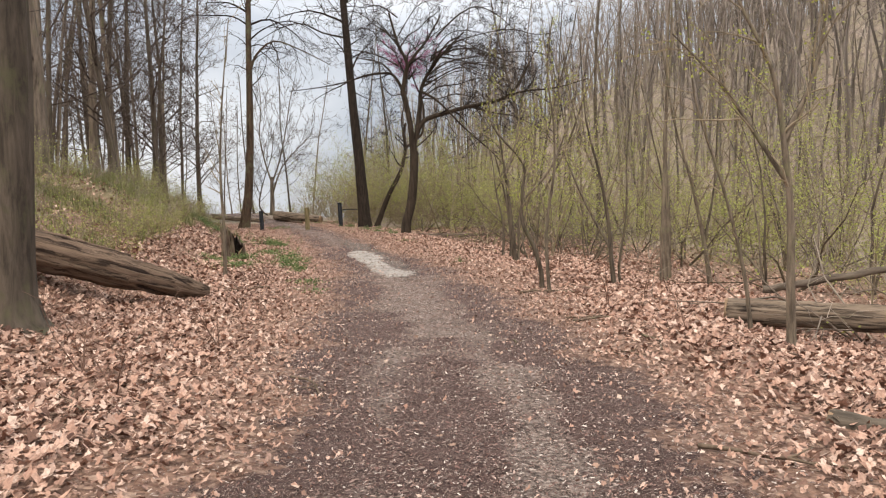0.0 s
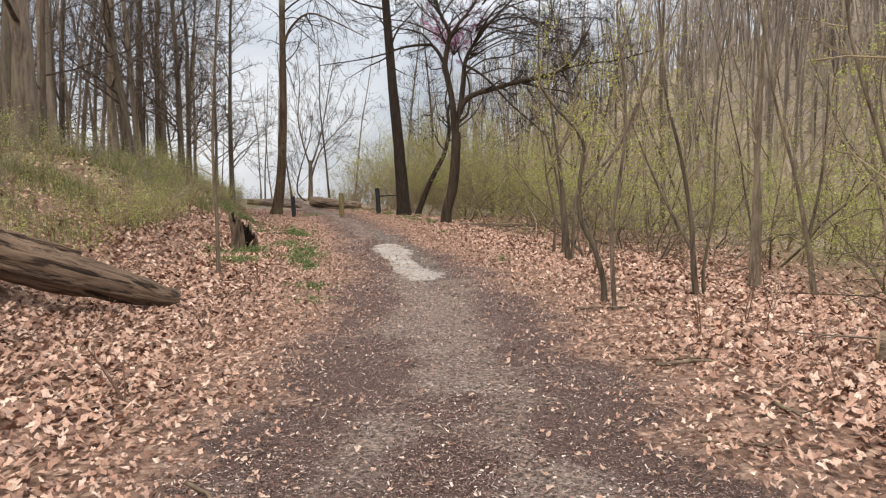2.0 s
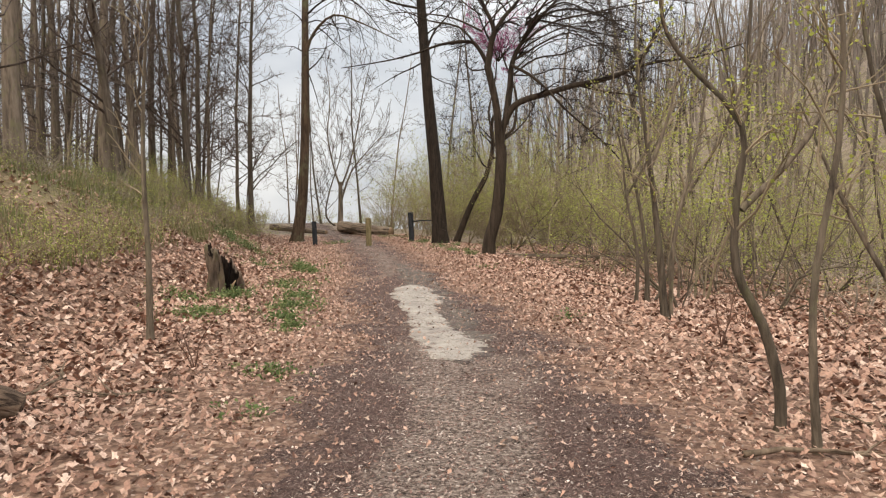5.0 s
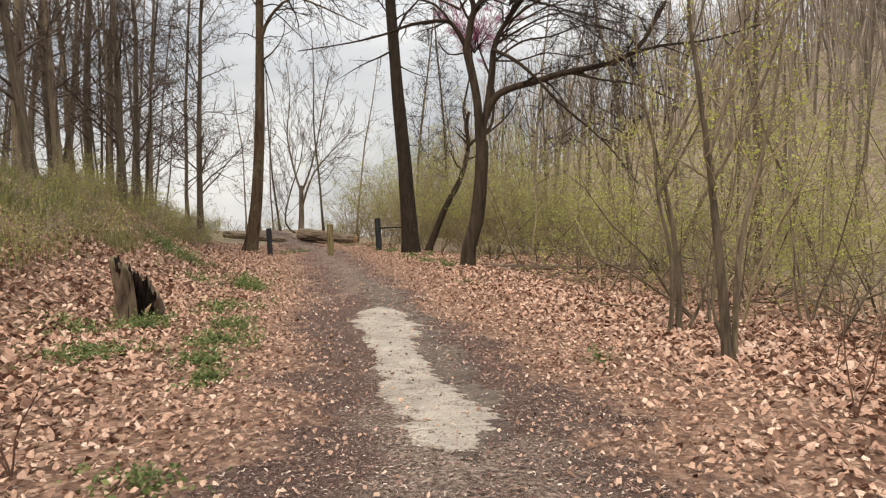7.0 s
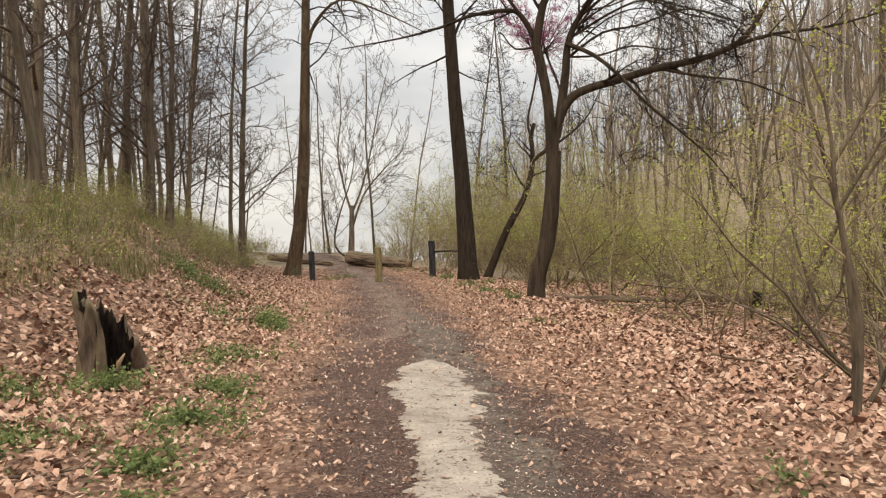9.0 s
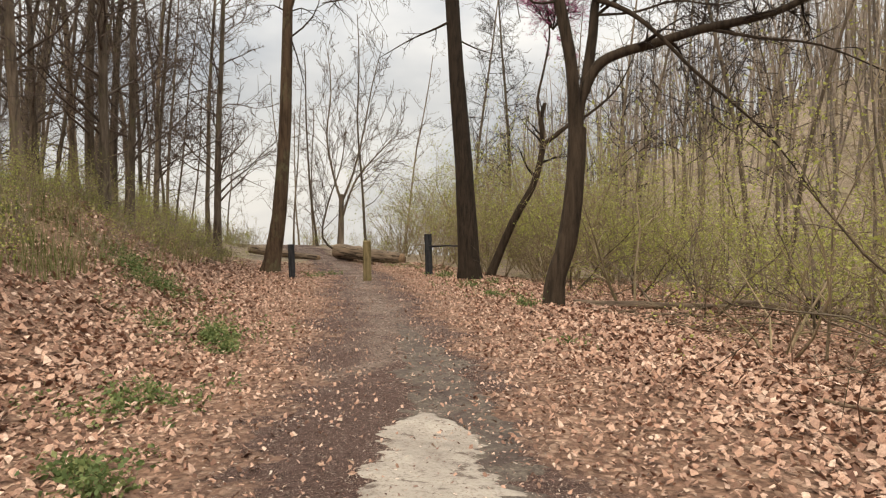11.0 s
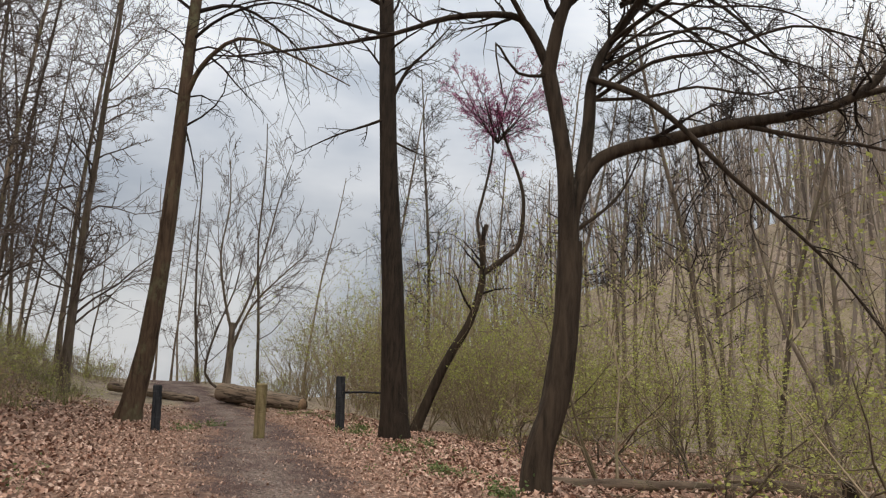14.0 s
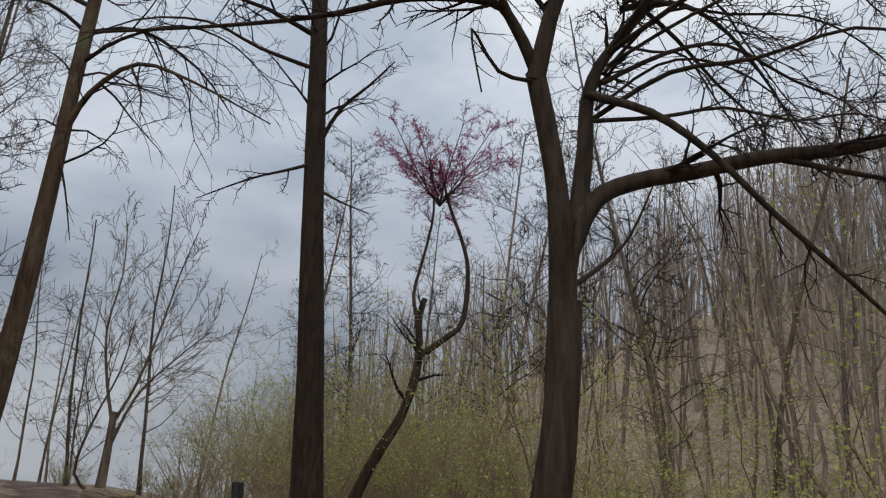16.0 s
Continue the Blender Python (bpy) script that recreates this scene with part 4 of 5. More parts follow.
slim_kinds = [wood_tree(48, 14, 0.1, 0.0, 34, 0.22, (8, 6), M_BARK_GREY, M_TWIG), wood_tree(49, 16, 0.11, 0.04, 34, 0.3, (8, 6), M_BARK_WOOD, M_TWIG)]
spread(slim_kinds, [(-3.4, 49.0), (2.0, 48.7), (-0.4, 53.0), (3.6, 45.0), (0.9, 43.2), (5.2, 50.0), (-5.6, 52.0), (5.0, 40.5), (7.4, 46.0)], rng, (0.9, 1.05))


def far_woods():
    """The wooded hillside and the distance: many bare trees in one sheet of stems."""
    rng = random.Random(71)
    v, f = [], []
    kinds = []
    for k in range(8):
        tu = Tubes()
        pts = wander((0, 0, -0.5), (rng.gauss(0, 0.08), rng.gauss(0, 0.08), 1), 15, 5, rng, 0.08)
        rad = taper(0.14, 0.025, 5)
        tu.add(pts, rad, 3)
        sprout(tu, pts, rad, 9, 4.0, rng, 2, lo=0.35, thin=0.35, lift=0.06, wob=0.3, sides=3, least=0.011, sub=(3,), segs=(1, 2))
        kinds.append((np.array(tu.v), tu.f))
    count, base = 0, 0
    for amount, x0, x1, y0, y1 in ((800, -14, 58, 62, 122), (560, 20, 62, 0, 70), (110, 9, 24, 30, 62), (330, -75, -30, -5, 70), (220, -100, 100, -70, 160)):
      made = 0
      while made < amount:
        x, y = rng.uniform(x0, x1), rng.uniform(y0, y1)
        open_way = y > 40 and x < 1 - 0.26 * (y - 42) and x > -16 - 0.9 * (y - 40) and y < 150
        if open_way or -30 < x < min(20, 13 - 0.35 * (y - 36)) and -8 < y < 62 or abs(x) < 14 and y < 5:
            continue
        made += 1
        kv, kf = kinds[count % 8]
        s, a = rng.uniform(0.65, 1.05), rng.uniform(0, 6.28)
        ca, sa = math.cos(a), math.sin(a)
        q = np.empty_like(kv)
        q[:, 0] = s * (kv[:, 0] * ca - kv[:, 1] * sa) + x
        q[:, 1] = s * (kv[:, 0] * sa + kv[:, 1] * ca) + y
        q[:, 2] = s * kv[:, 2] + hz(x, y)
        v.append(q)
        f.extend(tuple(i + base for i in face) for face in kf)
        base += len(kv)
        count += 1
    ob = mesh_ob("far_woods", np.concatenate(v), f, M_FAR_HAZED)
    tagged(ob, "bare grey-brown trees, coloured paler for haze, covering the distant hillside", "woods", "", "stuff")


far_woods()


# ---- posts, logs, stump ----
def timber_post(label, x, y, w, h, material, lean, turn, round_top):
    t = thing("post", label, "post", pose(x, y, hz(x, y) - 0.1, lean[0], lean[1], turn), "posts across the path")
    bm = bmesh.new()
    bmesh.ops.create_cube(bm, size=1)
    bmesh.ops.scale(bm, vec=(w, w, h + 0.1), verts=bm.verts)
    bmesh.ops.translate(bm, vec=(0, 0, (h + 0.1) / 2), verts=bm.verts)
    bmesh.ops.subdivide_edges(bm, edges=[e for e in bm.edges if abs(e.verts[0].co.z - e.verts[1].co.z) > 0.1], cuts=7, use_grid_fill=True)
    bmesh.ops.bevel(bm, geom=list(bm.edges), offset=w * 0.09, segments=1, affect="EDGES", clamp_overlap=True)
    r = random.Random(int(h * 1000))
    for v in bm.verts:
        v.co.x += 0.006 * r.uniform(-1, 1)
        v.co.y += 0.006 * r.uniform(-1, 1)
        if v.co.z > h + 0.05:
            v.co.z += 0.012 * r.uniform(-1, 1) - (0.06 * (abs(v.co.x) + abs(v.co.y)) / w if round_top else 0)
    part("shaft", bm, material, t)
    return t


timber_post("black creosoted square timber post by the leaning tree", -8.28, 33.8, 0.17, 0.9, M_POST_BLACK, (0, -2), 20, False)
timber_post("weathered tan timber post standing in the path", -6.1, 33.3, 0.2, 1.06, M_POST_TAN, (0, -1), 12, True)
post_r = timber_post("black creosoted square timber post with a thin rail", -4.9, 35.6, 0.2, 1.18, M_POST_BLACK, (0, -2), 8, False)
tu = Tubes()
tu.add([(0.1, 0, 0.92), (0.5, 0.02, 0.93), (1.0, 0.05, 0.9)], [0.025, 0.022, 0.02], 6, True)
tu.ob("rail", M_POST_BLACK, post_r)


def fallen_log(name, label, a, b, r0, r1, material, end_material, seed, sides=22, ridges=0.05, bow=0.0, broken=0.0):
    """A log from a to b with ridged bark, knots and sawn or broken ends."""
    rng = random.Random(seed)
    a, b = Vector(a), Vector(b)
    way = b - a
    t = thing(name, label, "log", Matrix.Translation(a) @ way.to_track_quat("Z", "Y").to_matrix().to_4x4())
    n = max(10, int(way.length / 0.12))
    pts = [Vector((bow * math.sin(math.pi * i / n) + 0.012 * rng.uniform(-1, 1), 0.012 * rng.uniform(-1, 1), way.length * i / n)) for i in range(n + 1)]
    rad = []
    for i in range(n + 1):
        s = i / n
        tip = 1 - broken * math.exp(-s * 9)
        rad.append((r0 + (r1 - r0) * s) * tip * (1 + 0.05 * noise.noise((s * 6, seed, 0)) + 0.02 * rng.uniform(-1, 1)))
    tu = Tubes()
    tu.add(pts, rad, sides, False, ridges, rng)
    tu.ob("bark", material, t)
    for k, d in ((0, -1), (n, 1)):
        face = Tubes()
        z = pts[k].z
        face.add([(pts[k].x, pts[k].y, z + 0.002 * d), (pts[k].x, pts[k].y, z - 0.03 * d)], [rad[k] * 0.97, rad[k] * 0.94], sides, True)
        face.ob("cut_end", end_material, t)
    return t


fallen_log("fallen_log", "sawn log with ridged grey-brown bark lying among leaves", (3.72, 9.62, -0.14), (7.6, 7.35, -0.12), 0.168, 0.165, M_RIDGED, M_CUT, 1, 44, 0.06)
fallen_log("fallen_log", "short mossy grey-green log end at the verge", (2.6, 4.9, -0.13), (3.6, 4.1, -0.17), 0.1, 0.12, M_BARK_GREY, M_CUT, 8, 18, 0.08)
fallen_log("fallen_log", "thin mossy fallen branch log propped in the brush", (4.9, 11.2, -0.1), (6.6, 10.6, 0.28), 0.06, 0.05, M_BARK_WOOD, M_CUT, 2, 12)
fallen_log("fallen_log", "long decaying log sloping down the leafy bank", (-3.85, 11.95, -0.03), (-7.5, 10.4, 1.3), 0.21, 0.36, M_ROT, M_ROT, 3, 28, 0.12, 0.05, 0.55)
fallen_log("fallen_log", "narrow broken limb lying along a decaying log", (-5.0, 11.75, 0.62), (-7.4, 10.75, 1.5), 0.03, 0.1, M_ROT, M_ROT, 7, 14, 0.1, 0.03)
fallen_log("fallen_log", "large sawn pale log lying across behind the posts", (-9.3, 41.2, 0.48), (-6.6, 40.0, 0.24), 0.27, 0.2, M_RIDGED, M_CUT, 4, 26, 0.08)
fallen_log("fallen_log", "dark fallen log beside the leaning tree", (-13.2, 42.5, 0.45), (-10.0, 41.2, 0.2), 0.15, 0.12, M_RIDGED, M_CUT, 5, 18, 0.06)
fallen_log("fallen_log", "thin dark fallen trunk lying on the ground behind", (-10.4, 43.4, 0.2), (-7.4, 39.2, 0.12), 0.07, 0.05, M_ROT, M_CUT, 6, 14, 0.06)


def hollow_stump():
    """A rotten stump: an arched, broken shell round a black hollow that opens to the path."""
    rng = random.Random(5)
    x, y = -5.62, 19.6
    t = thing("hollow_stump", "rotten hollow stump with a black inside and jagged rim", "stump", Matrix.Translation((x, y, hz(x, y) - 0.06)))
    n, rows, lo, hi = 60, 18, radians(35), radians(298)
    v = []
    for side, rr in ((0, 1.0), (1, 0.76)):
        for j in range(rows):
            s = j / (rows - 1)
            for k in range(n):
                u = k / (n - 1)
                a = lo + (hi - lo) * u
                arch = float(np.interp(u, (0, 0.12, 0.3, 0.5, 0.66, 0.78, 0.9, 1.0), (0.38, 0.52, 0.74, 0.8, 0.98, 0.84, 0.92, 0.7)))
                top = arch + (0.14 * noise.noise((k * 0.4, 5, 0)) + 0.05 * noise.noise((k * 1.3, 9, 0)) + rng.uniform(-0.02, 0.02)) * s
                rot = 1 + 0.3 * noise.noise((math.cos(a) * 2.2, math.sin(a) * 2.2, s * 1.5 + side)) + 0.26 * noise.noise((math.cos(a) * 6, math.sin(a) * 8, s * 2.2 + side)) + 0.12 * noise.noise((math.cos(a) * 15, math.sin(a) * 15, s * 5))
                r = 0.27 * rr * (1.0 - 0.06 * s + 0.28 * (1 - s) ** 4) * rot
                v.append((r * math.cos(a) + 0.1 * s * s * (1 - u), r * math.sin(a) - 0.12 * s * s, s * top))
    def sheet(o, flip):
        out = []
        for j in range(rows - 1):
            for k in range(n - 1):
                q = (o + j * n + k, o + j * n + k + 1, o + (j + 1) * n + k + 1, o + (j + 1) * n + k)
                out.append(q[::-1] if flip else q)
        return out
    o2, last = n * rows, (rows - 1) * n
    rim = [(last + k, last + k + 1, o2 + last + k + 1, o2 + last + k) for k in range(n - 1)]
    lips = [(j * n + k, (j + 1) * n + k, o2 + (j + 1) * n + k, o2 + j * n + k) for k in (0, n - 1) for j in range(rows - 1)]
    mesh_ob("shell", v, sheet(0, False) + rim + lips, M_DECAY, t, "grey-brown rotten outer wood")
    mesh_ob("hollow", list(v), sheet(o2, True), M_CHAR, t, "black rotten hollow")
    for k in range(6):
        heart = Tubes()
        a = rng.uniform(-2.2, 0.4)
        heart.add(wander((0.16 * math.cos(a), 0.16 * math.sin(a), 0), (rng.gauss(0, 0.5), rng.gauss(0, 0.4), 1), rng.uniform(0.14, 0.34), 4, rng, 0.3), taper(0.09, 0.02, 4), 7, True, 0.3, rng)
        heart.ob("splinter", M_CHAR, t, "black splintered heartwood")
    chip = Tubes()
    chip.add([(0.22, -0.2, 0.12), (0.24, -0.22, 0.24), (0.3, -0.2, 0.34)], [0.02, 0.03, 0.008], 6, True, 0.2, rng)
    chip.ob("splinter", M_CUT, t, "pale fresh splinter")
    moss = Tubes()
    for _ in range(5):
        a = rng.uniform(2.4, 4.3)
        moss.add([(0.31 * math.cos(a), 0.31 * math.sin(a), -0.02), (0.27 * math.cos(a), 0.27 * math.sin(a), rng.uniform(0.1, 0.25)), (0.25 * math.cos(a), 0.25 * math.sin(a), rng.uniform(0.3, 0.5))], [0.06, 0.045, 0.012], 7, False, 0.35, rng)
    moss.ob("root_flare", M_DECAY, t, "mossy ridged foot of the stump")


hollow_stump()


# ---- fitted saplings near the path ----
def near_sapling(label, base, lines, r0, seed, leafy=0.0):
    rng = random.Random(seed)
    t = thing("sapling", label, "tree", Matrix.Translation((*base, hz(*base) - 0.05)), "saplings along the path")
    crown = Tubes()
    for i, pts in enumerate(lines):
        fine, rad = limb(None, pts, r0 * (1 if i == 0 else 0.6), 0.008, rng)
        if i == 0:
            rad[0] *= 1.3
        tu = Tubes()
        tu.add(fine, rad, 8, False, 0.05, rng)
        tu.ob("trunk" if i == 0 else "limb", M_BARK_SAP, t)
        sprout(crown, fine, rad, 10, 0.9, rng, 2, lo=0.35, ang=(0.4, 0.9), lift=0.05, least=0.0035, sub=(4,))
    crown.ob("crown", M_TWIG_TAN, t)
    if leafy:
        v, f = leaflets([p for p in crown.tips if p[2] > 1.2 and rng.random() < leafy], 0.036, rng, 3, 0.05)
        mesh_ob("foliage", v, f, M_BUD_NEAR, t, "small yellow-green spring leaves")


near_sapling("crooked pale sapling bending over the leafy verge", (1.64, 12.3),
             [[(0, 0, 0), (0, 0, 0.35), (-0.12, 0, 0.8), (-0.3, 0, 1.2), (-0.3, 0, 1.7), (-0.27, 0, 2.18), (-0.7, 0, 2.7), (-0.82, 0, 3.1), (-0.8, 0, 4.2)],
              [(-0.27, 0, 1.6), (0.2, 0.1, 2.1), (0.5, 0.2, 2.8), (0.7, 0.3, 3.4)]], 0.045, 81, 0.6)
near_sapling("thin upright sapling beside a crooked one", (1.7, 11.75),
             [[(0, 0, 0), (-0.04, 0, 0.65), (-0.03, 0, 1.2), (0.09, 0, 1.97), (0.1, 0, 2.7), (0.0, 0, 3.6), (0.1, 0, 4.4)]], 0.032, 82, 0.5)
near_sapling("forked grey sapling growing from a bent foot", (3.15, 13.5),
             [[(0, 0, 0), (-0.05, 0, 0.5), (-0.1, 0, 1.2), (-0.27, 0, 2.15), (-0.5, 0, 3.1), (-0.6, 0, 4.6)],
              [(0.15, 0.1, 0.02), (0.1, 0.05, 0.4), (0.25, 0.1, 1.4), (0.3, 0.2, 2.6), (0.5, 0.2, 4.2)],
              [(-0.05, 0, 0.7), (-0.5, 0.2, 1.6), (-0.9, 0.3, 2.6)]], 0.055, 83)
near_sapling("straight grey sapling with bare upper limbs", (3.58, 7.5),
             [[(0, 0, 0), (-0.02, 0, 0.7), (-0.03, 0, 1.45), (-0.12, 0, 2.3), (-0.25, 0, 2.95), (-0.6, 0, 3.65), (-0.9, 0, 4.6)],
              [(-0.05, 0, 1.75), (-0.35, 0, 2.2), (-0.7, 0.05, 2.75), (-1.2, 0.1, 3.3)],
              [(-0.1, 0, 2.2), (0.25, 0.1, 2.9), (0.45, 0.2, 3.9)]], 0.055, 84, 0.25)
near_sapling("slim sapling leaning beside the sawn log", (3.75, 8.9), [[(0, 0, 0), (-0.1, 0, 0.8), (-0.35, 0, 1.8), (-0.7, 0, 2.9), (-0.8, 0, 4)]], 0.03, 85)
near_sapling("straight slim grey tree at the dip's edge", (4.8, 16.0), [[(0, 0, 0), (0, 0, 1.2), (0.05, 0, 2.8), (0.1, 0, 5), (0.2, 0, 7)]], 0.075, 86)
near_sapling("thin sapling at the edge of the leafy verge", (1.55, 19.1), [[(0, 0, 0), (0.03, 0, 0.9), (-0.15, 0, 1.8), (-0.25, 0, 2.7), (-0.6, 0, 3.6)], [(-0.15, 0, 1.8), (0.2, 0, 2.4), (0.5, 0, 3.0)]], 0.035, 87, 0.5)
near_sapling("forked leafy sapling with two stems beside the silt", (1.69, 17.2),
             [[(0, 0, 0), (-0.05, 0, 0.7), (-0.12, 0, 1.4), (-0.2, 0, 2.12), (-0.3, 0, 2.85), (-0.4, 0, 3.7), (-0.35, 0, 5)],
              [(-0.2, 0, 2.1), (-0.05, 0.05, 2.5), (0.1, 0.1, 3.0), (0.2, 0.1, 3.8)],
              [(0.08, 0.05, 0), (0.12, 0.05, 1.1), (0.3, 0.1, 1.9), (0.48, 0.15, 2.6), (0.6, 0.2, 3.6)]], 0.06, 89, 0.5)
near_sapling("slim grey sapling forking at head height", (1.84, 19.9),
             [[(0, 0, 0), (0, 0, 0.7), (-0.1, 0, 1.6), (-0.25, 0, 2.3), (-0.45, 0, 3.1), (-0.6, 0, 4.2)],
              [(-0.25, 0, 2.28), (0.0, 0, 2.7), (0.3, 0.1, 3.3), (0.6, 0.1, 4.0)],
              [(0.1, 0.05, 0), (0.35, 0.1, 0.5), (0.5, 0.2, 1.2)]], 0.05, 90, 0.2)
near_sapling("thin crooked stems beside a slim sapling", (2.25, 19.2), [[(0, 0, 0), (-0.15, 0, 0.5), (-0.1, 0, 1.2), (0.1, 0, 2.0), (0.2, 0, 3.0)], [(0, 0, 0), (0.2, 0.1, 0.5), (0.3, 0.1, 1.3)]], 0.028, 91)
near_sapling("straight dark sapling at the wood's edge", (5.16, 16.9), [[(0, 0, 0), (0.02, 0, 1.5), (-0.05, 0, 3.2), (0.1, 0, 5.5), (0.1, 0, 8)]], 0.085, 92)
near_sapling("pale leaning sapling at the wood's edge", (5.7, 15.6), [[(0, 0, 0), (-0.15, 0, 1.0), (-0.4, 0, 2.2), (-0.8, 0, 3.6), (-1.1, 0, 5.5)], [(-0.15, 0, 1.0), (0.1, 0.1, 2.2), (0.2, 0.2, 3.8)]], 0.06, 93)
near_sapling("thin bare sapling on the leafy bank", (-4.43, 14.85), [[(0, 0, 0), (0.02, 0, 1.0), (0.0, 0, 2.2), (0.1, 0, 3.6), (0.3, 0, 5.2)]], 0.045, 88)


# ---- what lies on the ground ----
def leaf_shape(rng):
    """A curled, lobed dead oak leaf, one long: its outline from stalk to tip and back."""
    w, curl, fold = rng.uniform(0.3, 0.5), rng.uniform(-0.35, 0.45), rng.uniform(0.0, 0.4)
    half = [(0.55, -0.28), (0.38, -0.08), (1.0, 0.08), (0.5, 0.26)]
    rim = []
    for side in (1, -1):
        lobes = [(side * w * k * rng.uniform(0.8, 1.25), y + rng.uniform(-0.04, 0.04)) for k, y in half]
        rim += lobes if side == 1 else lobes[::-1]
    pts = [(0, -0.5), *rim[:4], (rng.uniform(-0.08, 0.08), 0.5), *rim[4:]]
    return np.array([(x, y, fold * abs(x) * 1.6 + curl * (y * y * 1.6 - 0.1) + 0.25 * curl * x) for x, y in pts])


def flat_pieces(name, shapes, fan, x, y, size, tilt, lift, R, material):
    """Many small pieces lying on the ground, turned and tilted at random, in one mesh."""
    n, k = len(x), len(shapes[0])
    a, tx, ty = R.uniform(0, 6.28, n), R.normal(0, tilt, n), R.normal(0, tilt, n)
    q = np.stack(shapes)[np.arange(n) % len(shapes)] * size[:, None, None]
    q[:, :, 2] += q[:, :, 0] * np.sin(ty)[:, None] + q[:, :, 1] * np.sin(tx)[:, None]
    ca, sa = np.cos(a)[:, None], np.sin(a)[:, None]
    v = np.stack((q[:, :, 0] * ca - q[:, :, 1] * sa + x[:, None], q[:, :, 0] * sa + q[:, :, 1] * ca + y[:, None], q[:, :, 2] + (land(x, y) + lift * R.rand(n) + 0.008)[:, None]), -1)
    f = (np.arange(n)[:, None, None] * k + np.array(fan)[None]).reshape(-1, len(fan[0])).tolist()
    return mesh_ob(name, v.reshape(-1, 3), f, material, None, "", False)


LEAF_FAN = [(0, 1, 9), (1, 2, 8), (1, 8, 9), (2, 3, 7), (2, 7, 8), (3, 4, 6), (3, 6, 7), (4, 5, 6)]


def litter():
    rng, R = random.Random(91), np.random.RandomState(3)
    shapes = [leaf_shape(rng) for _ in range(24)]
    n = 370000
    y = -3 + 43 * R.rand(n) ** 1.2
    x = 0.6 * path_mid(y) + R.normal(-0.3, 5.2, n)
    off = np.abs(x - path_mid(y)) - path_half(y) + 0.7 * stray(x, y)
    rim = np.interp(y, (-10, 5, 12, 20, 28, 36, 45, 60), (6.6, 6.8, 7.6, 8.6, 10.4, 12.6, 16, 26))
    keep = np.interp(off, (-1.0, -0.5, -0.1, 0.5), (0.03, 0.12, 0.35, 1.0))
    keep = np.where(-x > rim - 0.6, np.interp(y, (15, 28), (0.45, 0.8)), keep)
    keep = np.where(x > 4.5 + 0.1 * y, 0.5, keep)
    ok = R.rand(n) < keep
    x, y, off = x[ok][:165000], y[ok][:165000], off[ok][:165000]
    wide = np.interp(y, (8, 16), (1.3, 2.8))
    size = R.uniform(0.032, 0.09, len(x)) * np.interp(off / wide, (0, 0.3, 1.0), (0.45, 0.6, 1.12))
    plain = [s[[0, 1, 3, 5, 7, 9]] for s in shapes]
    small = [s[[0, 3, 5, 7]] for s in shapes]
    zones = ((y < 13, shapes, LEAF_FAN, "by the start of the path"), ((y >= 13) & (y < 26), plain, [(0, 1, 5), (1, 2, 4), (1, 4, 5), (2, 3, 4)], "about the worn paving"),
             (y >= 26, small, [(0, 1, 3), (1, 2, 3)], "towards the posts"))
    for zone, kinds, fan, where in zones:
        ob = flat_pieces("leaf_litter", kinds, fan, x[zone], y[zone], size[zone], 0.62, 0.045, R, M_LITTER)
        tagged(ob, "carpet of curled pinkish-brown dead oak leaves " + where, "leaves", "", "stuff")
    # single leaves that lie apart on the path and its edge
    proto = []
    for k in range(8):
        me = bpy.data.meshes.new("leaf")
        me.from_pydata((shapes[k] * 0.06).tolist(), [], LEAF_FAN)
        me.materials.append(M_LITTER_ONE)
        proto.append(me)
    for k in range(280):
        py = 2.5 + 21 * rng.random() ** 1.2
        px = float(path_mid(py)) + rng.choice((-1, 1)) * rng.uniform(0.1, 1.7)
        leaf = new("leaf", proto[k % 8])
        leaf.scale = (1, 1, 1)
        leaf.matrix_basis = pose(px, py, hz(px, py) + 0.02, rng.gauss(0, 14), rng.gauss(0, 14), rng.uniform(0, 360))
        leaf.parent = ob
    chip = [np.array(((-1, -0.3, 0), (1, -0.2, 0.05), (0.8, 0.3, 0.2), (-0.9, 0.25, 0.15))) * (1, s, 1) for s in (0.5, 0.8, 1.2, 1.6)]
    m = 250000
    y = 1.0 + 31 * R.rand(m) ** 1.35
    edge = np.where(R.rand(m) < 0.5, -1, 1) * (path_half(y) + R.normal(0.05, 0.5, m))
    x = path_mid(y) + np.where(R.rand(m) < 0.62, R.normal(0.05, 0.7, m), edge)
    sparse = np.interp(y, (13, 21), (1, 0.3))
    ok = R.rand(m) < sparse * (1 - 0.5 * damp(x, y))
    x, y = x[ok], y[ok]
    ob = flat_pieces("wood_chips", chip, [(0, 1, 2, 3)], x, y, R.uniform(0.004, 0.017, len(x)) * R.uniform(0.5, 1.0, len(x)), 0.25, 0.012, R, M_CHIP)
    tagged(ob, "crumbled leaf and wood chips scattered over the dark path", "wood chips", "", "stuff")


litter()


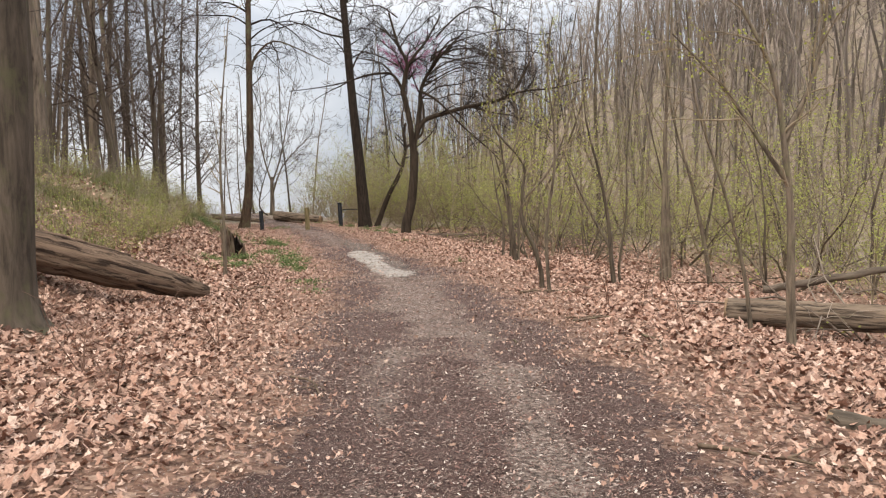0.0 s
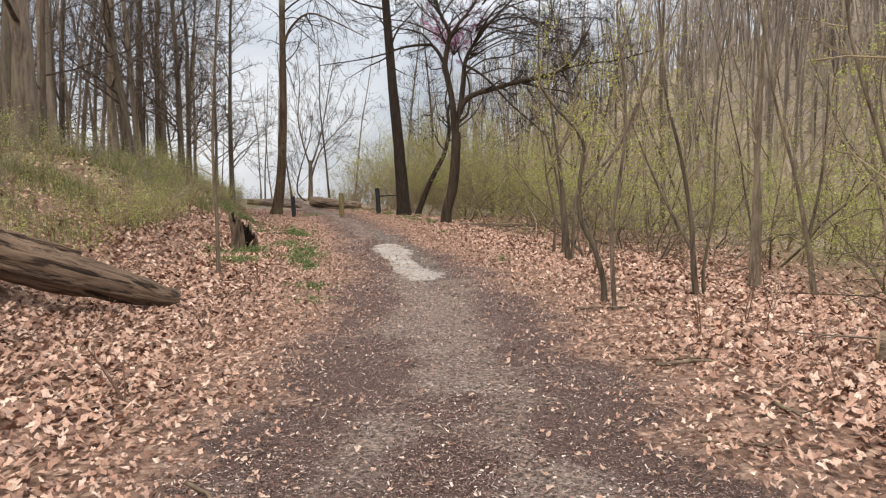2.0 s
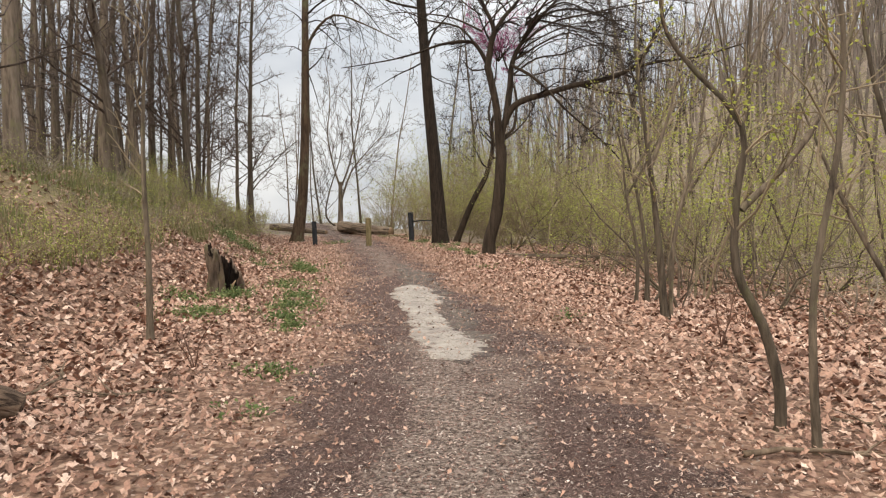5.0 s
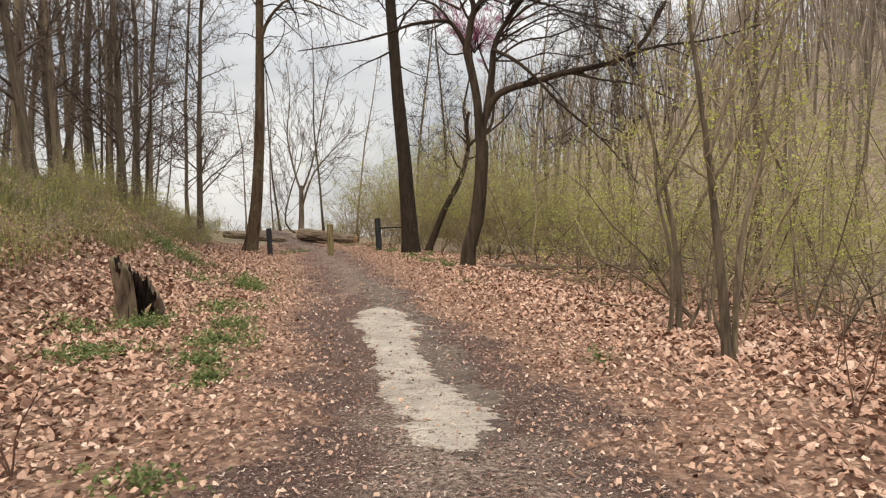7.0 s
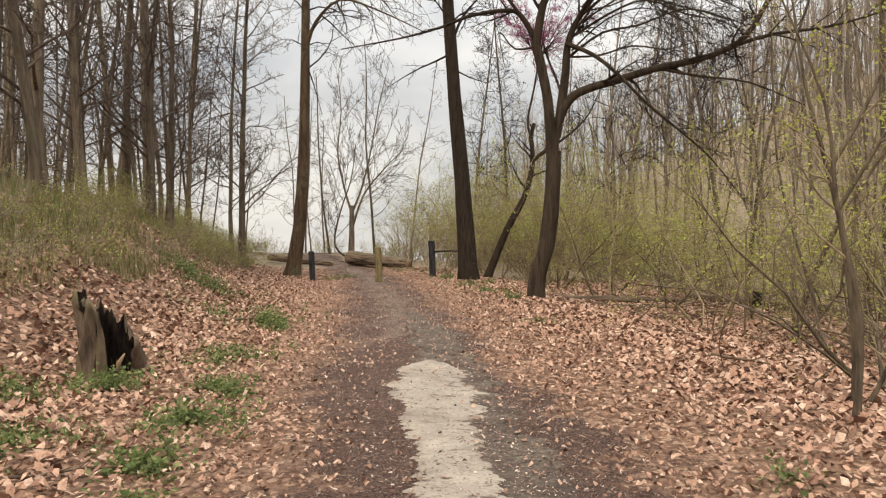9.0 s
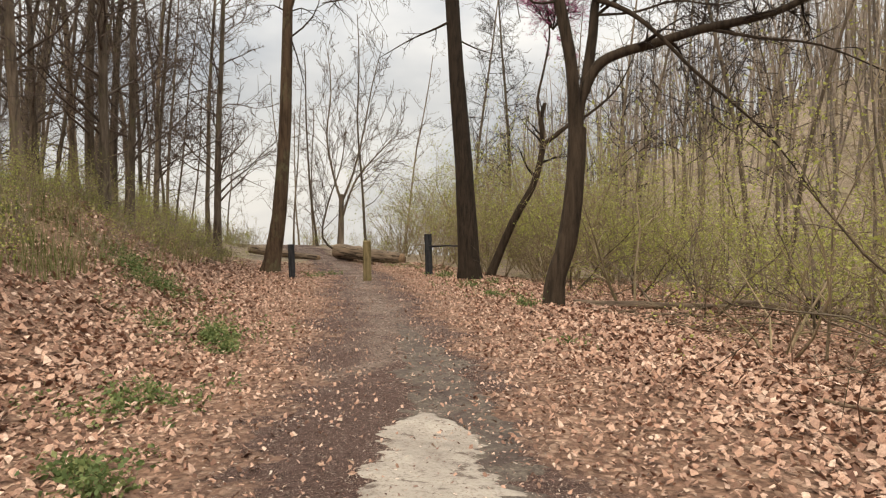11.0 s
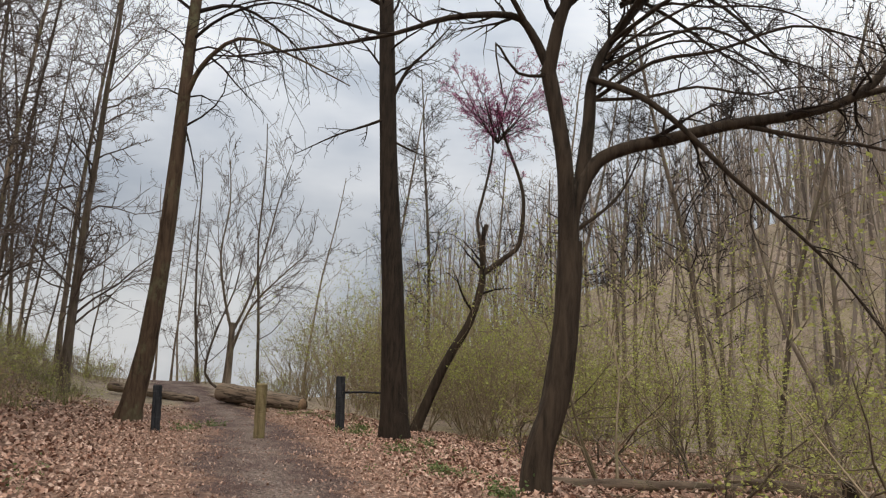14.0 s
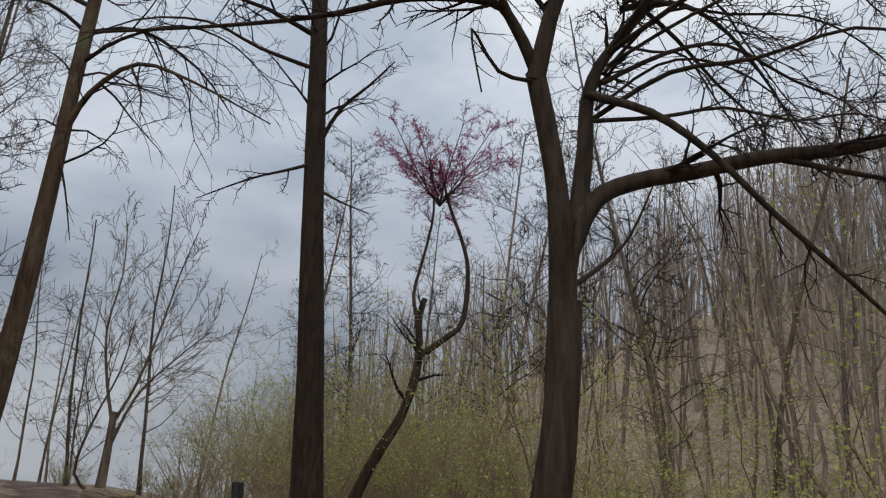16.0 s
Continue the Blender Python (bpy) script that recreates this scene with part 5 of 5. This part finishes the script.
def grass_and_herbs():
    R = np.random.RandomState(8)
    v, f, n = [], [], 0
    while n < 27000:
        y = 4 + 38 * R.rand() ** 1.1
        x = -crest(y) + 1.3 - 5.2 * R.rand()
        if noise.noise((x * 0.5, y * 0.5, 1)) + R.uniform(-0.3, 0.2) < (0.0 if y < 27 else 0.1):
            continue
        h, a, w = R.uniform(0.1, 0.42), R.uniform(0, 6.28), R.uniform(0.004, 0.009)
        lean = R.uniform(0.1, 0.6) * h
        c, s, z = math.cos(a), math.sin(a), hz(x, y) - 0.02
        o = len(v)
        v += [(x - w * s, y + w * c, z), (x + w * s, y - w * c, z), (x + 0.35 * lean * c + w * 0.7 * s, y + 0.35 * lean * s - w * 0.7 * c, z + 0.6 * h),
              (x + 0.35 * lean * c - w * 0.7 * s, y + 0.35 * lean * s + w * 0.7 * c, z + 0.6 * h), (x + lean * c, y + lean * s, z + h)]
        f += [(o, o + 1, o + 2, o + 3), (o + 3, o + 2, o + 4)]
        n += 1
    ob = mesh_ob("bank_grass", v, f, M_GRASS)
    tagged(ob, "rough straw and green grass on the bank", "grass", "", "stuff")


grass_and_herbs()


def herb_clump(x, y, w, h, n, seed):
    rng = random.Random(seed)
    t = thing("herb_clump", "low clump of bright green spring herbs among leaves", "plant", Matrix.Translation((x, y, hz(x, y))), "green herbs by the path")
    pts = []
    st = Tubes()
    for _ in range(int(0.55 * n)):
        a, r = rng.uniform(0, 6.28), min(1.9 * w, abs(rng.gauss(0, 0.85 * w)))
        px, py = r * math.cos(a), r * math.sin(a)
        z0 = hz(x + px, y + py) - hz(x, y)
        line = wander((px, py, z0 - 0.01), (rng.gauss(0, 0.4), rng.gauss(0, 0.4), 1), h * rng.uniform(0.4, 1.1), 3, rng, 0.2)
        st.add(line, taper(0.003, 0.0015, 3), 3)
        pts += line[1:]
    st.ob("crown", M_HERB, t)
    v, f = leaflets(pts, 0.045, rng, 4, 0.04, -0.2)
    mesh_ob("foliage", v, f, M_HERB, t)


HERBS = [(-5.2, 18.95, 0.26, 0.2, 170), (-4.85, 20.6, 0.5, 0.12, 170), (-3.75, 17.8, 0.36, 0.13, 190), (-4.75, 16.9, 0.5, 0.08, 260), (-3.85, 18.7, 0.14, 0.16, 45), (-3.5, 16.7, 0.22, 0.1, 90),
         (-5.75, 18.4, 0.4, 0.1, 130), (-3.15, 16.0, 0.2, 0.08, 70), (-5.4, 23.3, 0.3, 0.12, 70), (-2.5, 13.6, 0.22, 0.07, 50), (-8.2, 27.0, 0.7, 0.3, 200), (-8.9, 27.4, 0.6, 0.3, 160), (-5.4, 23.4, 0.25, 0.18, 90), (-4.1, 19.0, 0.3, 0.1, 80),
         (-5.0, 22.8, 0.3, 0.12, 40), (-1.9, 27.7, 0.22, 0.22, 50), (-2.6, 29.6, 0.5, 0.12, 90), (-3.3, 32.0, 0.6, 0.12, 90), (-4.4, 35.0, 0.5, 0.14, 70), (-5.4, 38.3, 0.8, 0.1, 110), (-6.6, 38.6, 0.5, 0.08, 60), (-4.5, 36.2, 0.5, 0.12, 80), (-2.9, 33.4, 0.35, 0.14, 60), (-7.9, 34.2, 0.3, 0.1, 40),
         (-7.7, 35.2, 0.4, 0.1, 40), (-1.3, 24.2, 0.25, 0.06, 30), (0.4, 17.0, 0.2, 0.06, 20), (-2.1, 12.2, 0.25, 0.05, 25), (-5.6, 23.8, 0.5, 0.25, 60), (-6.8, 24.5, 0.6, 0.3, 70)]
for i, (x, y, w, h, n) in enumerate(HERBS):
    herb_clump(x, y, w, h, n, 300 + i)


def fallen_branch(x, y, length, turn, r, seed, label="bare fallen branch lying on the dead leaves"):
    rng = random.Random(seed)
    t = thing("fallen_branch", label, "branch", Matrix.Translation((x, y, hz(x, y) + r + 0.01)), "fallen branches")
    d = (math.cos(radians(turn)), math.sin(radians(turn)), 0)
    pts = wander((0, 0, 0), d, length, 8, rng, 0.12)
    pts = [Vector((p.x, p.y, hz(x + p.x, y + p.y) - hz(x, y) + 0.02 * rng.random())) for p in pts]
    rad = taper(r, r * 0.35, 8)
    tu = Tubes()
    tu.add(pts, rad, 7, True, 0.08, rng)
    for k in range(3):
        p, dd = along(pts, rng.uniform(0.3, 0.9))
        q = turned(dd, 0.7, rng)
        q.z = abs(q.z) * 0.3
        tu.add(wander(p, q, length * 0.22, 3, rng, 0.15), taper(r * 0.5, 0.003, 3), 5)
    tu.ob("stick", M_BARK_LOG if seed % 3 else M_DECAY, t)


for i, (x, y, ln, turn, r) in enumerate([(1.2, 11.55, 1.0, 8, 0.022), (-4.3, 12.2, 1.5, 76, 0.025), (2.05, 7.6, 0.7, -66, 0.014), (-1.35, 6.3, 0.86, -45, 0.013), (1.4, 6.95, 0.6, -18, 0.013),
                                         (1.55, 8.8, 0.5, -11, 0.02), (1.5, 9.0, 0.6, -24, 0.012), (-6.6, 23.5, 1.2, 20, 0.03), (0.73, 7.8, 0.4, -85, 0.01), (1.5, 4.3, 0.8, -30, 0.016),
                                         (-0.5, 29.3, 2.4, -60, 0.03), (-4.1, 16.3, 0.6, 28, 0.012), (-3.0, 12.6, 1.6, 200, 0.02), (2.6, 12.3, 1.1, 150, 0.016), (2.5, 9.9, 0.8, 40, 0.015),
                                         (-3.4, 8.0, 0.9, 110, 0.014), (-2.6, 5.2, 0.8, 130, 0.012), (0.2, 24.5, 1.3, 30, 0.02), (0.9, 22.0, 1.5, -20, 0.02)]):
    fallen_branch(x, y, ln, turn, r, 400 + i)


def seedling(x, y, h, seed):
    """A small bare reddish plant of two or three stems."""
    rng = random.Random(seed)
    t = thing("seedling", "small bare seedling with reddish twigs among dead leaves", "plant", Matrix.Translation((x, y, hz(x, y) - 0.02)), "bare seedlings")
    for _ in range(rng.choice((1, 2, 3))):
        st = Tubes()
        pts = wander((0, 0, 0), (rng.gauss(0, 0.35), rng.gauss(0, 0.35), 1), h * rng.uniform(0.6, 1.1), 5, rng, 0.14)
        rad = taper(0.008, 0.003, 5)
        st.add(pts, rad, 5)
        sprout(st, pts, rad, 5, h * 0.4, rng, 1, lo=0.25, least=0.002, segs=(3,))
        st.ob("stem", M_REDSTEM, t)


for i, (x, y, h) in enumerate([(-2.7, 5.9, 0.7), (-3.3, 6.6, 0.9), (-2.4, 7.7, 0.6), (-3.7, 9.3, 0.8), (-2.9, 10.4, 0.5), (2.7, 8.1, 0.7), (2.3, 10.2, 0.6), (3.1, 11.3, 0.9), (-3.3, 13.6, 0.7), (1.9, 15.0, 0.8), (2.7, 17.2, 0.9), (0.9, 21.0, 0.9), (1.3, 24.0, 1.0), (-5.0, 11.2, 0.8), (3.9, 12.6, 1.1), (2.2, 18.6, 1.2)]):
    seedling(x, y, h, 500 + i)


# brush pile and stub beside the spreading tree
for i in range(10):
    r = random.Random(600 + i)
    fallen_branch(r.uniform(-0.9, 1.6), r.uniform(27.6, 30.4), r.uniform(1.0, 2.2), r.uniform(-40, 40), r.uniform(0.014, 0.03), 601 + 2 * i, "bare branch in a brush pile beside the tree")
stub_z = hz(3.7, 30.8)
fallen_log("tree_stump", "short dark broken stub standing in the undergrowth", (3.7, 30.8, stub_z - 0.1), (3.73, 30.8, stub_z + 0.42), 0.14, 0.12, M_BARK_DARK, M_CHAR, 9, 16, 0.12)
fallen_log("fallen_log", "dark rotting log lying across the dip in the undergrowth", (2.3, 32.2, hz(2.3, 32.2) + 0.1), (5.6, 31.2, hz(5.6, 31.2) + 0.12), 0.11, 0.14, M_DECAY, M_CHAR, 12, 18, 0.08)
fallen_log("fallen_log", "dark fallen log among brush beside the spreading tree", (-1.0, 30.6, hz(-1.0, 30.6) - 0.01), (2.5, 32.0, hz(2.5, 32.0) + 0.01), 0.11, 0.07, M_DECAY, M_CHAR, 13, 18, 0.08)
for i in range(12):
    r = random.Random(700 + i)
    fallen_branch(r.uniform(-1.1, 2.8), r.uniform(28.4, 31.6), r.uniform(0.8, 2.0), r.uniform(-30, 60), r.uniform(0.016, 0.035), 721 + 2 * i, "bare branch in a brush pile beside the tree")
